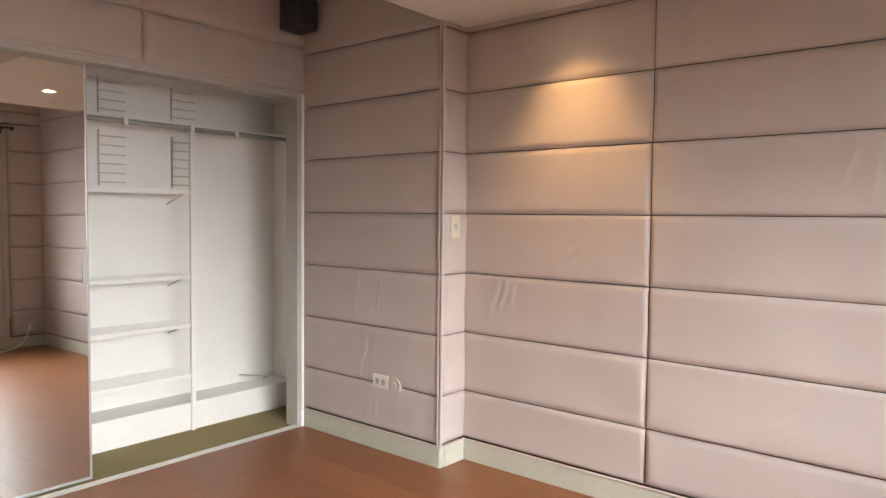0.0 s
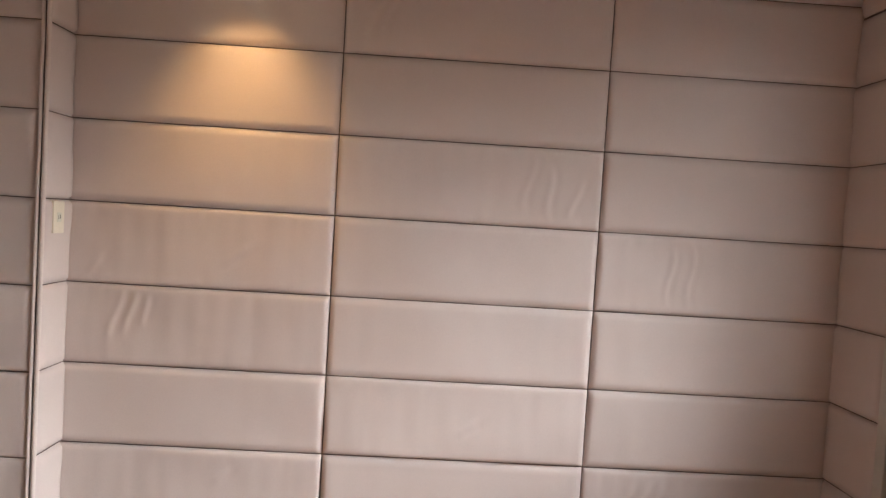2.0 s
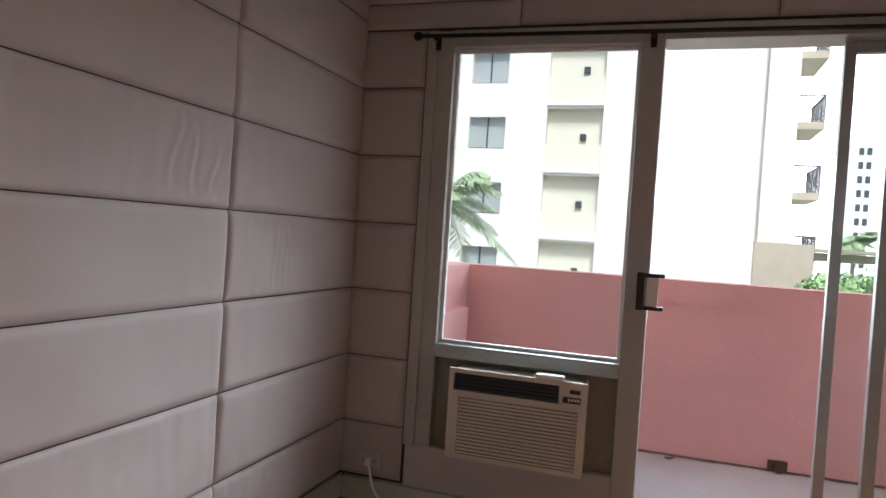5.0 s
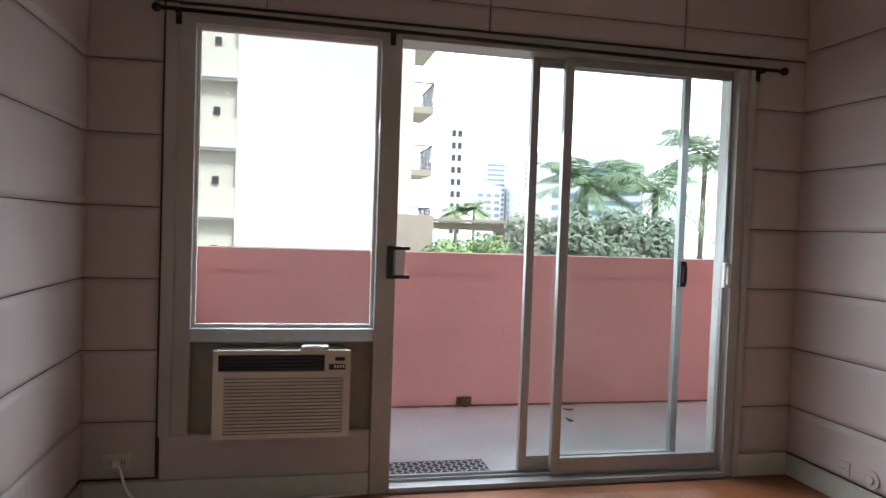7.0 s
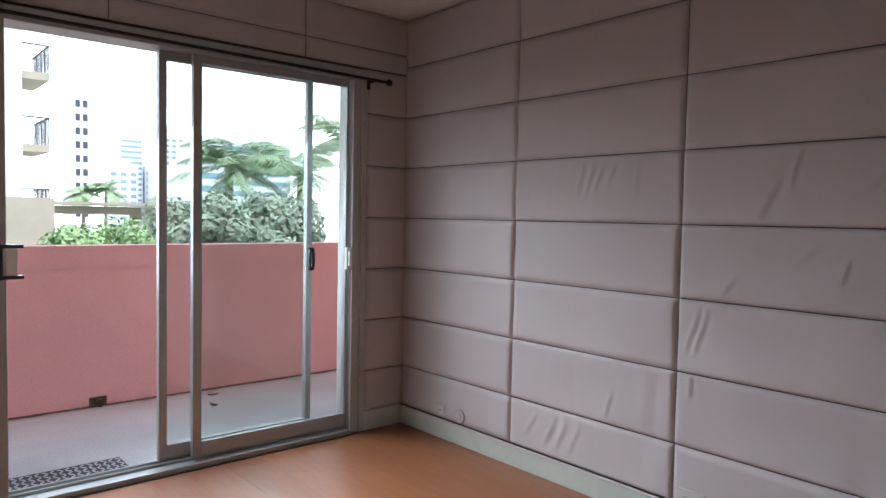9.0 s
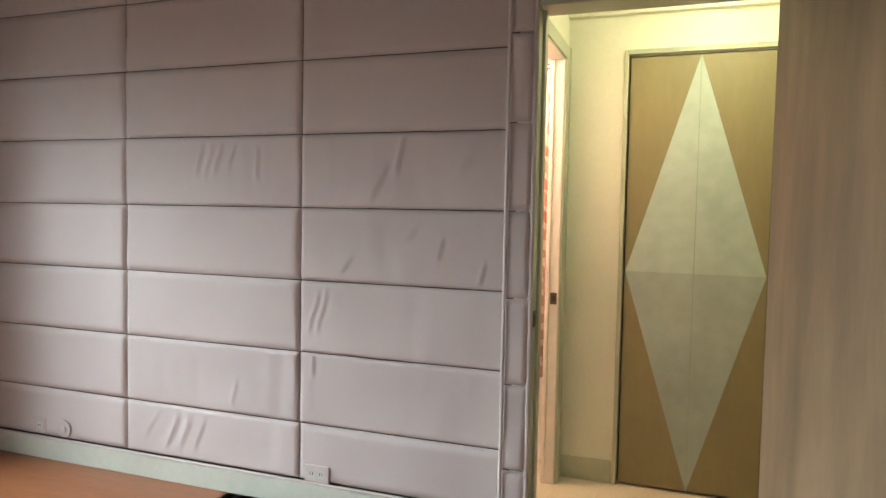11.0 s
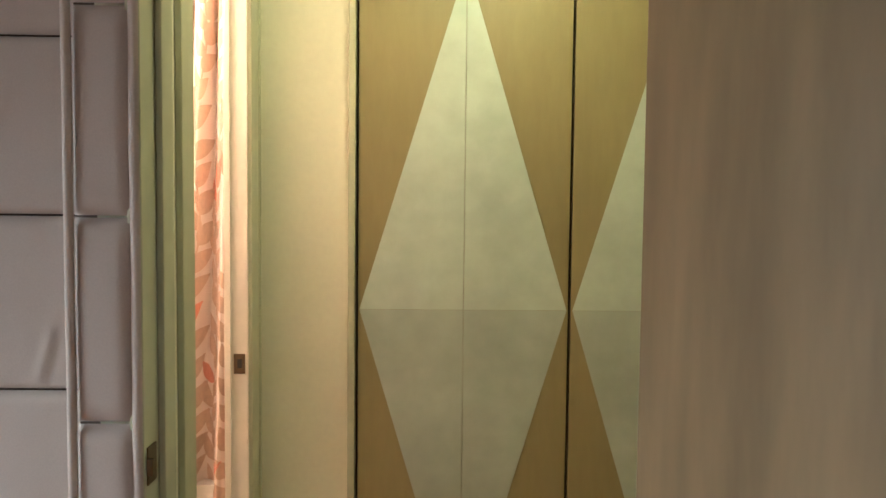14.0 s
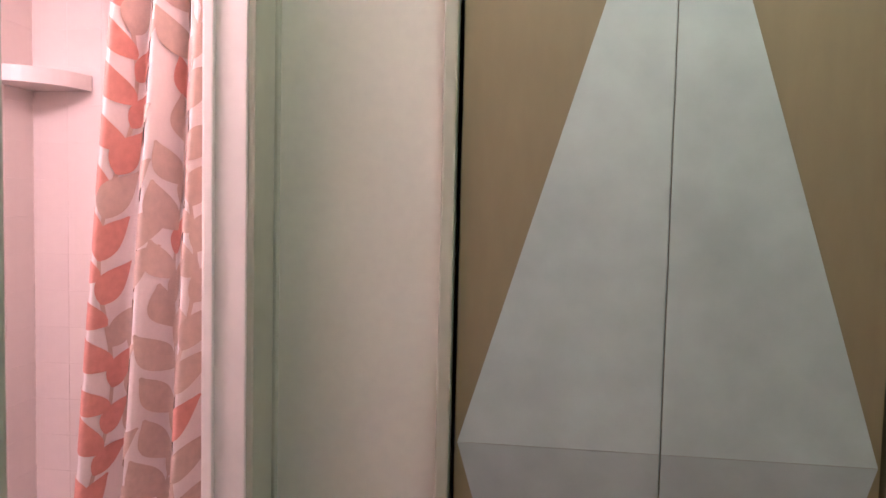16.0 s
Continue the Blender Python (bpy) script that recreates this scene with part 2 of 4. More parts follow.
def pad_mesh(name, w, h, seed, creases=()):
    """A stuffed fabric panel in its own x-z plane, bulging towards -y; creases: (x, z, length, lean, width)."""
    nx, nz = max(6, int(w / 0.026)), max(6, int(h / 0.022))
    nx = min(nx, 40)
    if creases:
        nx, nz = int(w / 0.0075), int(h / 0.012)
    def steps(n, size):
        s = np.linspace(-1, 1, n + 1)
        s = np.sign(s) * (1 - (1 - np.abs(s)) ** 1.35)
        return s * size / 2
    xs, zs = steps(nx, w), steps(nz, h)
    verts, faces = [], []
    for z in zs:
        for x in xs:
            ex, ez = w / 2 - abs(x), h / 2 - abs(z)
            fx = 1 - (1 - min(ex / 0.026, 1)) ** 2.4
            fz = 1 - (1 - min(ez / 0.020, 1)) ** 2.4
            d = PT * (0.50 + 0.50 * math.sqrt(max(fx, 0)) * math.sqrt(max(fz, 0)))
            n = noise.noise(Vector((x * 3.0 + seed * 7.1, z * 5.0, seed)))
            n2 = noise.noise(Vector((x * 16 + seed * 3.7, z * 4, seed + 9)))
            edge = max(0, noise.noise(Vector((x * 22 + seed, 3.3, seed)))) * math.exp(-min(ez, 0.1) / 0.03)
            d += fx * fz * (0.0080 * n + 0.0026 * n2 - 0.0075 * edge)
            for cx, cz, ln, lean, cw in creases:
                cw = cw * 1.25
                u = (x - cx) - lean * (z - cz) - 0.012 * math.sin((z - cz) * 25)
                v = (z - cz) / ln
                d += 0.0040 * math.exp(-(u / cw) ** 2) * math.exp(-(v * 2) ** 4) - 0.0026 * math.exp(-((u - 1.6 * cw) / cw) ** 2) * math.exp(-(v * 2) ** 4)
            verts.append((x, -d, z))
    k = nx + 1
    for j in range(nz):
        for i in range(nx):
            a = j * k + i
            faces.append((a, a + 1, a + k + 1, a + k))
    me = bpy.data.meshes.new(name)
    me.from_pydata(verts, [], faces)
    me.materials.append(M_PAD)
    me.polygons.foreach_set("use_smooth", [True] * len(me.polygons))
    return me


PADS = []


def pads(parent, axis, at, spans, rows, sign, creases=None, seed=0):
    """Pads on a wall plane. axis 'y': the wall faces -y (sign 1) or +y (sign -1); axis 'x' likewise. spans run along the wall."""
    for i, (a, b) in enumerate(spans):
        for j, (c, d) in enumerate(zip(rows, rows[1:])):
            PADS.append((parent, axis, at, a, b, c, d, sign, seed + i * 17 + j * 3 + 1, (creases or {}).get((i, j), ())))

ROW_ALL = ROWS
NSPANS = ((XP - 0.022, -1.050), (-1.050, -0.042), (-0.042, XE + 0.022))
pads(wall_north, "y", YN + PT, NSPANS, ROWS, 1, {
    (0, 2): ((-0.30, 0.04, 0.16, 0.15, 0.010), (-0.245, 0.05, 0.14, 0.12, 0.009), (-0.19, 0.06, 0.10, -0.05, 0.008)),
    (0, 3): ((0.14, -0.02, 0.07, 0.9, 0.016), (-0.38, -0.08, 0.06, 0.5, 0.010)),
    (1, 4): ((0.22, 0.02, 0.20, 0.1, 0.010), (0.30, -0.02, 0.18, -0.1, 0.010), (0.40, -0.04, 0.12, 0.2, 0.010)),
    (1, 6): ((-0.40, 0.0, 0.26, 0.25, 0.012), (-0.34, 0.02, 0.24, 0.25, 0.011)),
    (2, 3): ((-0.20, 0.0, 0.2, 0.02, 0.008), (-0.12, 0.0, 0.24, 0.0, 0.008)),
    (2, 0): ((-0.32, 0.0, 0.12, 0.3, 0.014), (-0.26, 0.0, 0.14, 0.4, 0.012), (-0.19, 0.02, 0.12, 0.1, 0.012)),
    (0, 0): ((0.12, 0.02, 0.05, 0.8, 0.012),), (1, 1): ((0.05, -0.02, 0.05, 1.0, 0.012),)}, 3)
pads(box_pillar, "y", YP + PT, ((XW - 0.022, XP - 0.028),), ROWS, 1, {
    (0, 1): ((0.0, -0.02, 0.24, 0.12, 0.009),), (0, 0): ((0.05, 0.0, 0.12, 0.3, 0.009), (0.10, 0.0, 0.11, -0.2, 0.009)),
    (0, 2): ((-0.05, 0.02, 0.22, 0.0, 0.007), (0.12, 0.02, 0.22, 0.0, 0.007))}, 61)
pads(box_pillar, "x", XP - PT, ((YP + 0.010, YN + 0.022),), ROWS, -1, None, 77)
pads(wall_south, "y", YS - PT, ((-1.885, -0.957), (-0.957, -0.022), (-0.022, XE + 0.022)), ROWS, -1, {
    (1, 4): ((0.25, 0.03, 0.14, -0.2, 0.010), (0.05, 0.05, 0.12, 0.1, 0.009), (0.0, 0.04, 0.14, 0.1, 0.009), (-0.05, 0.05, 0.15, 0.0, 0.009), (0.12, 0.06, 0.1, 0.1, 0.008)),
    (0, 2): ((-0.36, 0.03, 0.18, 0.12, 0.010), (-0.40, 0.02, 0.15, 0.15, 0.010)),
    (1, 0): ((-0.20, 0.0, 0.14, 0.25, 0.012), (-0.13, 0.0, 0.13, 0.2, 0.012), (-0.32, 0.02, 0.1, 0.4, 0.010), (-0.05, 0.0, 0.14, 0.2, 0.009)),
    (0, 4): ((-0.11, -0.05, 0.14, 0.3, 0.012), (0.25, 0.02, 0.08, 0.5, 0.013), (-0.02, 0.06, 0.16, 0.0, 0.008)),
    (0, 3): ((0.03, 0.05, 0.05, 0.6, 0.014), (-0.25, -0.08, 0.06, 0.4, 0.010), (0.33, -0.09, 0.09, 0.0, 0.008), (0.16, 0.0, 0.08, 0.0, 0.008)),
    (0, 1): ((-0.40, 0.1, 0.08, -0.3, 0.008),), (1, 1): ((0.14, -0.06, 0.1, 0.0, 0.008),)}, 101)
pads(wall_door, "y", YD - PT, ((-1.985, -1.893),), ROWS, -1, None, 141)
pads(wall_door, "y", YD - PT, ((-2.81, -1.98),), (2.0, 2.47), -1, None, 147)
pads(wall_east, "x", XE + PT, ((2.715, YN + 0.022), (YS - 0.022, -0.105)), ROWS[:-2] + (2.135,), 1, None, 171)
pads(wall_east, "x", XE + PT, ((YS - 0.022, 0.30), (0.30, 1.30), (1.30, 2.30), (2.30, YN + 0.022)), (2.14, 2.255, 2.47), 1, None, 191)
pads(wall_west, "x", XW - PT, ((-0.16, 0.86), (0.86, 1.86), (1.86, YP + 0.022)), (1.965, 2.225, 2.47), -1, None, 211)

# ---- baseboards, piping and trim ----
def strip(name, x0, x1, y0, y1, z0, z1, mat, label, cat="trim", bevel=0.003):
    ob = part(name, box(bmesh.new(), x0, x1, y0, y1, z0, z1, bevel), mat)
    return tagged(ob, label, cat, kind="structure")


BB = "grey-green painted baseboard below the padded wall"
strip("baseboard", XP, XE, YN - 0.006, YN + PT, 0, 0.100, M_BASE, BB, "baseboard")
strip("baseboard", XW, XP, YP - 0.006, YP + PT, 0, 0.100, M_BASE, BB, "baseboard")
strip("baseboard", XP - PT, XP + 0.006, YP + 0.031, YN - 0.007, 0, 0.100, M_BASE, BB, "baseboard")
strip("baseboard", -1.92, XE, YS - PT, YS + 0.006, 0, 0.100, M_BASE, BB, "baseboard")
strip("baseboard", XE - 0.006, XE + PT, 1.80, YN - 0.007, 0, 0.100, M_BASE, BB, "baseboard")
strip("baseboard", XE - 0.006, XE + PT, YS + 0.007, -0.095, 0, 0.115, M_BASE, BB, "baseboard")


def cord(name, p, q, r=0.006):
    p, q = Vector(p), Vector(q)
    n = 24
    side = Vector((1, 1, 0.3)) if abs((q - p).normalized().z) < 0.9 else Vector((1, 0.6, 0))
    pts = [p.lerp(q, i / n) + side * 0.0012 * noise.noise(Vector((i * 0.9, p.x * 5, p.y * 3))) for i in range(n + 1)]
    bm = bmesh.new()
    rings = []
    d = (q - p).normalized()
    u = d.orthogonal().normalized()
    w = d.cross(u)
    for c in pts:
        rings.append([bm.verts.new(c + (u * math.cos(a) + w * math.sin(a)) * r) for a in [k * math.tau / 8 for k in range(8)]])
    for a, b in zip(rings, rings[1:]):
        for k in range(8):
            bm.faces.new((a[k], a[(k + 1) % 8], b[(k + 1) % 8], b[k]))
    return tagged(part(name, bm, M_CORD, smooth=True), "pinkish fabric piping along the pad edge", "trim", kind="structure")


cord("piping", (XP, YN - 0.004, 0.106), (XE, YN - 0.004, 0.106))
cord("piping", (XW, YP - 0.004, 0.106), (XP - 0.01, YP - 0.004, 0.106))
cord("piping", (XP + 0.004, YP, 0.106), (XP + 0.004, YN, 0.106))
cord("piping", (-1.89, YS + 0.004, 0.106), (XE, YS + 0.004, 0.106))
cord("piping", (XP + 0.001, YP - 0.000, 0.10), (XP + 0.001, YP - 0.000, 2.20), 0.008)
cord("piping", (XP - 0.018, YP - 0.002, 0.10), (XP - 0.018, YP - 0.002, 2.20), 0.006)
cord("piping", (XP, YN - 0.006, 2.198), (0.1, YN - 0.006, 2.198), 0.008)
cord("piping", (-1.893, YD + 0.0, 0.0), (-1.893, YD + 0.0, 2.46), 0.007)
cord("piping", (-1.880, YS + 0.02, 0.10), (-1.880, YS + 0.02, 2.46), 0.007)
cord("piping", (-1.984, YD - 0.012, 0.0), (-1.984, YD - 0.012, 2.05), 0.009)
cord("piping", (XW - 0.0, 0.05, 1.962), (XW - 0.0, 2.80, 1.962), 0.007)

# ---- bedroom doorway and door ----
dj = thing("door_frame", (-2.38, -0.27, 0), "olive painted bedroom door frame with a strike plate", "door frame", kind="structure")
part("jamb", box(bmesh.new(), -1.993, -1.972, -0.335, YD - 0.008, 0, 1.985, 0.003), M_TRIM, dj)
part("jamb", box(bmesh.new(), -2.817, -2.784, -0.335, YD - 0.008, 0, 1.985, 0.003), M_TRIM, dj)
part("head", box(bmesh.new(), -2.784, -1.993, -0.335, YD - 0.008, 1.962, 1.985, 0.003), M_TRIM, dj)
part("stop", box(bmesh.new(), -2.004, -1.993, -0.300, -0.258, 0, 1.962, 0.003), M_TRIM, dj)
part("stop", box(bmesh.new(), -2.784, -2.776, -0.300, -0.258, 0, 1.962, 0.003), M_TRIM, dj)
part("casing", box(bmesh.new(), -1.985, -1.935, -0.352, -0.335, 0, 2.02, 0.004), M_TRIM, dj)
part("casing", box(bmesh.new(), -2.87, -2.812, -0.352, -0.335, 0, 2.02, 0.004), M_TRIM, dj)
part("strike_plate", box(bmesh.new(), -1.9955, -1.993, -0.245, -0.212, 0.868, 0.926, 0.001), M_BRASS, dj)
part("strike_lip", box(bmesh.new(), -2.004, -1.9955, -0.215, -0.206, 0.885, 0.910, 0.001), M_BRASS, dj)

HINGE, LATCH = Vector((-2.757, -0.205, 0)), Vector((-3.030, 0.545, 0))
dirv = (LATCH - HINGE).normalized()
DW = (LATCH - HINGE).length
ang = math.atan2(dirv.y, dirv.x)
door = thing("door_1", (0, 0, 0), "open flush wooden door with mottled brown veneer", "door", kind="structure")
part("leaf", box(bmesh.new(), 0, DW, 0, 0.036, 0.012, 1.958, 0.0015), M_DOOR, door)
part("edge_band", box(bmesh.new(), DW - 0.001, DW + 0.0012, 0.003, 0.033, 0.014, 1.956), M_DEDGE, door, "worn brown edge strip")


def knob(y, s):
    bm = rod(bmesh.new(), (DW - 0.065, y, 0.902), (DW - 0.065, y + s * 0.010, 0.902), 0.033, 28, 0.029)
    k = part("rose", bm, M_CHROME, door, "chrome rose", True)
    bm = rod(bmesh.new(), (DW - 0.065, y + s * 0.010, 0.902), (DW - 0.065, y + s * 0.035, 0.902), 0.011, 18, 0.015)
    part("neck", bm, M_CHROME, k, "", True)
    part("knob", ball(bmesh.new(), (DW - 0.065, y + s * 0.052, 0.902), 0.027, 26, (1, 0.82, 1)), M_CHROME, k, "round chrome knob", True)


knob(0.0, -1)
knob(0.036, 1)
lp = part("latch_plate", box(bmesh.new(), DW + 0.0012, DW + 0.0030, 0.005, 0.031, 0.866, 0.924, 0.001), M_STEEL, door, "worn steel latch plate")
part("latch_bolt", box(bmesh.new(), DW + 0.003, DW + 0.011, 0.010, 0.026, 0.884, 0.906, 0.003), M_STEEL, lp)
for z in (0.915, 0.875):
    part("screw", rod(bmesh.new(), (DW + 0.003, 0.018, z), (DW + 0.0042, 0.018, z), 0.0035, 10), M_CHROME, lp)
for z in (0.22, 0.95, 1.75):
    part("hinge", rod(bmesh.new(), (-0.002, -0.004, z - 0.045), (-0.002, -0.004, z + 0.045), 0.006, 12), M_TRIM, door, "painted hinge")
door.matrix_world = Matrix.Translation(HINGE) @ Matrix.Rotation(ang, 4, "Z") @ Matrix.Diagonal((1, -1, 1, 1))

# ---- hall ----
slab("floor_hall", -4.4, -0.6, -2.2, -0.30, -0.12, 0.0, M_VINYL, "pale yellowish vinyl hall floor", "floor")
slab("ceiling_hall", -4.4, -1.86, -2.2, -0.332, 2.30, 2.42, M_CEIL, "cream hall ceiling", "ceiling")
XH = -1.93
wall_hall = part("wall_hall", cutter_boxes(bmesh.new(), -1.97, -0.33, -0.1, 2.4, [(-1.045, -0.570, -0.1, 1.985)], XH, -1.875), M_CREAM)
tagged(wall_hall, "cream wall with the bathroom doorway", "wall", kind="structure")
wall_hall_s = part("wall_hall_south", cutter_boxes(bmesh.new(), -4.4, XH, -0.1, 2.4, [(-3.44, -2.205, -0.1, 1.985)], -1.30, -1.155, "y"), M_CREAM)
tagged(wall_hall_s, "cream wall beside the hall closet", "wall", kind="structure")
slab("wall_hall_west", -4.5, -4.4, -2.2, 3.2, -0.1, 2.5, M_CREAM, "plain cream end wall", "wall")
strip("trim", -4.4, XH, -1.155, -1.115, 2.17, 2.20, M_CREAM, "cream ledge moulding high on the hall wall")
strip("baseboard", -2.18, XH - 0.0, -1.155, -1.142, 0.0, 0.105, M_TRIM, "sage painted hall baseboard", "baseboard")
bj = thing("bath_door_frame", (-1.87, -0.72, 0), "cream painted bathroom door frame with a bronze strike plate", "door frame", kind="structure")
part("jamb", box(bmesh.new(), XH - 0.004, -1.870, -1.047, -1.027, 0, 1.985, 0.002), M_JAMB, bj)
part("jamb", box(bmesh.new(), XH - 0.004, -1.870, -0.592, -0.570, 0, 1.985, 0.002), M_TRIM, bj)
part("head", box(bmesh.new(), XH - 0.004, -1.870, -1.027, -0.592, 1.962, 1.985, 0.002), M_JAMB, bj)
part("stop", box(bmesh.new(), -1.890, -1.876, -1.027, -1.018, 0, 1.962, 0.002), M_JAMB, bj)
part("casing", box(bmesh.new(), XH - 0.014, XH, -1.105, -1.032, 0, 2.03, 0.003), M_TRIM, bj)
part("casing", box(bmesh.new(), XH - 0.018, XH, -1.120, -1.105, 0, 2.03, 0.003), M_TRIM, bj)
part("casing", box(bmesh.new(), XH - 0.014, XH, -0.582, -0.515, 0, 2.03, 0.003), M_TRIM, bj)
part("casing", box(bmesh.new(), XH - 0.014, XH, -1.032, -0.582, 1.968, 2.03, 0.003), M_TRIM, bj)
sp = part("strike_plate", box(bmesh.new(), -1.926, -1.896, -1.027, -1.0245, 0.846, 0.900, 0.001), M_BRASS, bj)
part("strike_hole", box(bmesh.new(), -1.918, -1.906, -1.0245, -1.0235, 0.862, 0.886), M_DARK, sp)

YC = -1.150
cl = thing("hall_closet", (-2.81, YC, 0), "hall closet with folding doors painted in pale diamonds on olive", "closet")
part("frame", box(box(box(bmesh.new(), -2.206, -2.186, YC - 0.02, YC + 0.012, 0, 2.012, 0.003), -3.46, -3.435, YC - 0.02, YC + 0.018, 0, 2.012, 0.003), -3.435, -2.205, YC - 0.02, YC + 0.018, 1.990, 2.012, 0.003), M_TRIM, cl)
part("lining", box(bmesh.new(), -3.435, -2.205, YC - 0.12, YC - 0.055, -0.05, 1.99), M_DARK, cl)
DH = 1.978
for k in range(2):
    x1 = -2.214 - k * 0.611
    for s in range(2):
        a, b = x1 - 0.302 * s, x1 - 0.302 * s - 0.300
        leaf = part("folding_leaf", box(bmesh.new(), b, a, YC - 0.030, YC, 0.012, DH, 0.0012), M_OLIVE, cl)
        lo, hi, mid = 0.014, DH - 0.002, 1.005
        edge, centre = (a - 0.004, b + 0.0005) if s == 0 else (b + 0.004, a - 0.0005)
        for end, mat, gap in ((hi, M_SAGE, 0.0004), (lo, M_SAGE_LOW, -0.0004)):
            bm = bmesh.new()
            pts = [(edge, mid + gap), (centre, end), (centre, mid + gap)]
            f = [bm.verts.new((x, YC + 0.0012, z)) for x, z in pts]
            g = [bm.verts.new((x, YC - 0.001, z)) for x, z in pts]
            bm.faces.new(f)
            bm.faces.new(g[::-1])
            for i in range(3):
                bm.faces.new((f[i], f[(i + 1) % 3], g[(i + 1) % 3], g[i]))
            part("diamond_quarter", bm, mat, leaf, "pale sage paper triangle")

for k in range(2):
    xs_ = -2.515 - k * 0.611
    part("seam_strip", box(bmesh.new(), xs_ - 0.003, xs_ + 0.003, YC - 0.02, YC - 0.0022, 0.02, DH - 0.01), M_SAGE_LOW, cl, "sage paper in the fold")

hl = thing("hall_ceiling_light", (-2.60, -0.66, 2.30), "round glowing hall ceiling light", "ceiling light")
part("base", rod(bmesh.new(), (-2.60, -0.66, 2.28), (-2.60, -0.66, 2.30), 0.12, 32), M_WHITE, hl)
part("diffuser", rod(bmesh.new(), (-2.60, -0.66, 2.22), (-2.60, -0.66, 2.28), 0.09, 32, 0.11), M_GLOW, hl)

# ---- bathroom glimpse ----
slab("ceiling_bath", -1.86, -0.55, -2.2, -0.45, 2.30, 2.42, M_CEIL, "white bathroom ceiling", "ceiling")
bs = slab("wall_bath_south", -1.86, -0.6, -2.12, -1.99, -0.1, 2.4, M_GROUT, "tiled bathroom wall", "wall")
be = slab("wall_bath_east", -0.868, -0.75, -1.99, -0.5, -0.1, 2.4, M_GROUT, "tiled bathroom wall", "wall")
slab("wall_bath_north", -1.87, -0.75, -0.516, -0.48, -0.1, 2.4, M_WHITE, "plain white bathroom wall", "wall")
tub = thing("bathtub", (-1.34, -1.66, 0), "white bathtub along the tiled wall", "bathtub")
bm = bmesh.new()
cutter_boxes(bm, -1.87, -0.88, -1.975, -1.33, [(-1.72, -0.96, -1.90, -1.41)], 0.0, 0.42, "y")
for v in bm.verts:
    v.co = Vector((v.co.x, v.co.z, v.co.y))
part("rim", bm, M_WHITE, tub)
part("basin", box(bmesh.new(), -1.72, -0.96, -1.90, -1.41, 0.05, 0.10), M_WHITE, tub)
sh = thing("corner_shelf", (-0.9, -1.95, 1.69), "pale ceramic corner shelf on bathroom tiles", "shelf")
bm = bmesh.new()
cs = [(-0.872, -1.985)] + [(-0.872 - 0.185 * math.cos(a), -1.985 + 0.185 * math.sin(a)) for a in [i * math.pi / 2 / 12 for i in range(13)]]
top = [bm.verts.new((x, y, 1.715)) for x, y in cs]
bot = [bm.verts.new((x, y, 1.672)) for x, y in cs]
bm.faces.new(top)
bm.faces.new(bot[::-1])
for i in range(len(cs)):
    j = (i + 1) % len(cs)
    bm.faces.new((top[i], top[j], bot[j], bot[i]))
part("plate", bm, M_TILE, sh)

# shower curtain: a gathered sheet with printed leaves
cur = thing("shower_curtain", (-1.7, -1.35, 2.0), "gathered shower curtain with coral and taupe leaf print", "curtain")


def curtain_at(s, z):
    """A place on the gathered cloth: s from 0 to 1 along the cloth, z up."""
    f = (1.98 - z) / 1.7
    w = 0.305 + 0.135 * f
    x = -1.885 + s * w
    y = -1.345 + (0.030 + 0.022 * f) * math.sin(s * 27 + 0.4 * math.sin(z * 2.1)) + 0.012 * math.sin(s * 51 + z)
    return Vector((x, y, z))


bm = bmesh.new()
NS, NZ = 90, 60
grid = [[bm.verts.new(curtain_at(i / NS, 0.28 + 1.70 * j / NZ)) for i in range(NS + 1)] for j in range(NZ + 1)]
for j in range(NZ):
    for i in range(NS):
        bm.faces.new((grid[j][i], grid[j][i + 1], grid[j + 1][i + 1], grid[j + 1][i]))
part("cloth", bm, M_CURT, cur, "", True)
rng = random.Random(5)


def on_cloth(s, z, lift=0.0022):
    """A place just in front of the cloth."""
    s, z = min(max(s, 0.0), 1.0), min(max(z, 0.28), 1.97)
    p = curtain_at(s, z)
    q = curtain_at(s + 0.004, z) - p
    nrm = Vector((-q.y, q.x, 0)).normalized()
    return p + (nrm if nrm.y > 0 else -nrm) * lift


def leaf_print(bm, s, z, size, lean, lift):
    """A pointed leaf laid on the cloth, its stalk at (s, z)."""
    n, cols = 14, 9
    rows = []
    for i in range(n + 1):
        t = i / n
        half = 0.24 * size * math.sin(math.pi * t ** 0.75) ** 0.9 if 0 < i < n else 0.002
        row = []
        for k in range(cols):
            lx, lz = half * (2 * k / (cols - 1) - 1) + 0.10 * size * math.sin(math.pi * t), size * t
            dx = lx * math.cos(lean) - lz * math.sin(lean)
            dz = lx * math.sin(lean) + lz * math.cos(lean)
            row.append(bm.verts.new(on_cloth(s + dx / 0.72, z + dz, lift)))
        rows.append(row)
    for a, b in zip(rows, rows[1:]):
        for k in range(cols - 1):
            bm.faces.new((a[k], a[k + 1], b[k + 1], b[k]))


def stalk_print(bm, s, z0, z1):
    prev = None
    for i in range(41):
        z = z0 + (z1 - z0) * i / 40
        c = s + 0.022 * math.sin(z * 11 + s * 20)
        row = [bm.verts.new(on_cloth(c + w, z, 0.0018)) for w in (-0.004, 0.004)]
        if prev:
            bm.faces.new((prev[0], prev[1], row[1], row[0]))
        prev = row


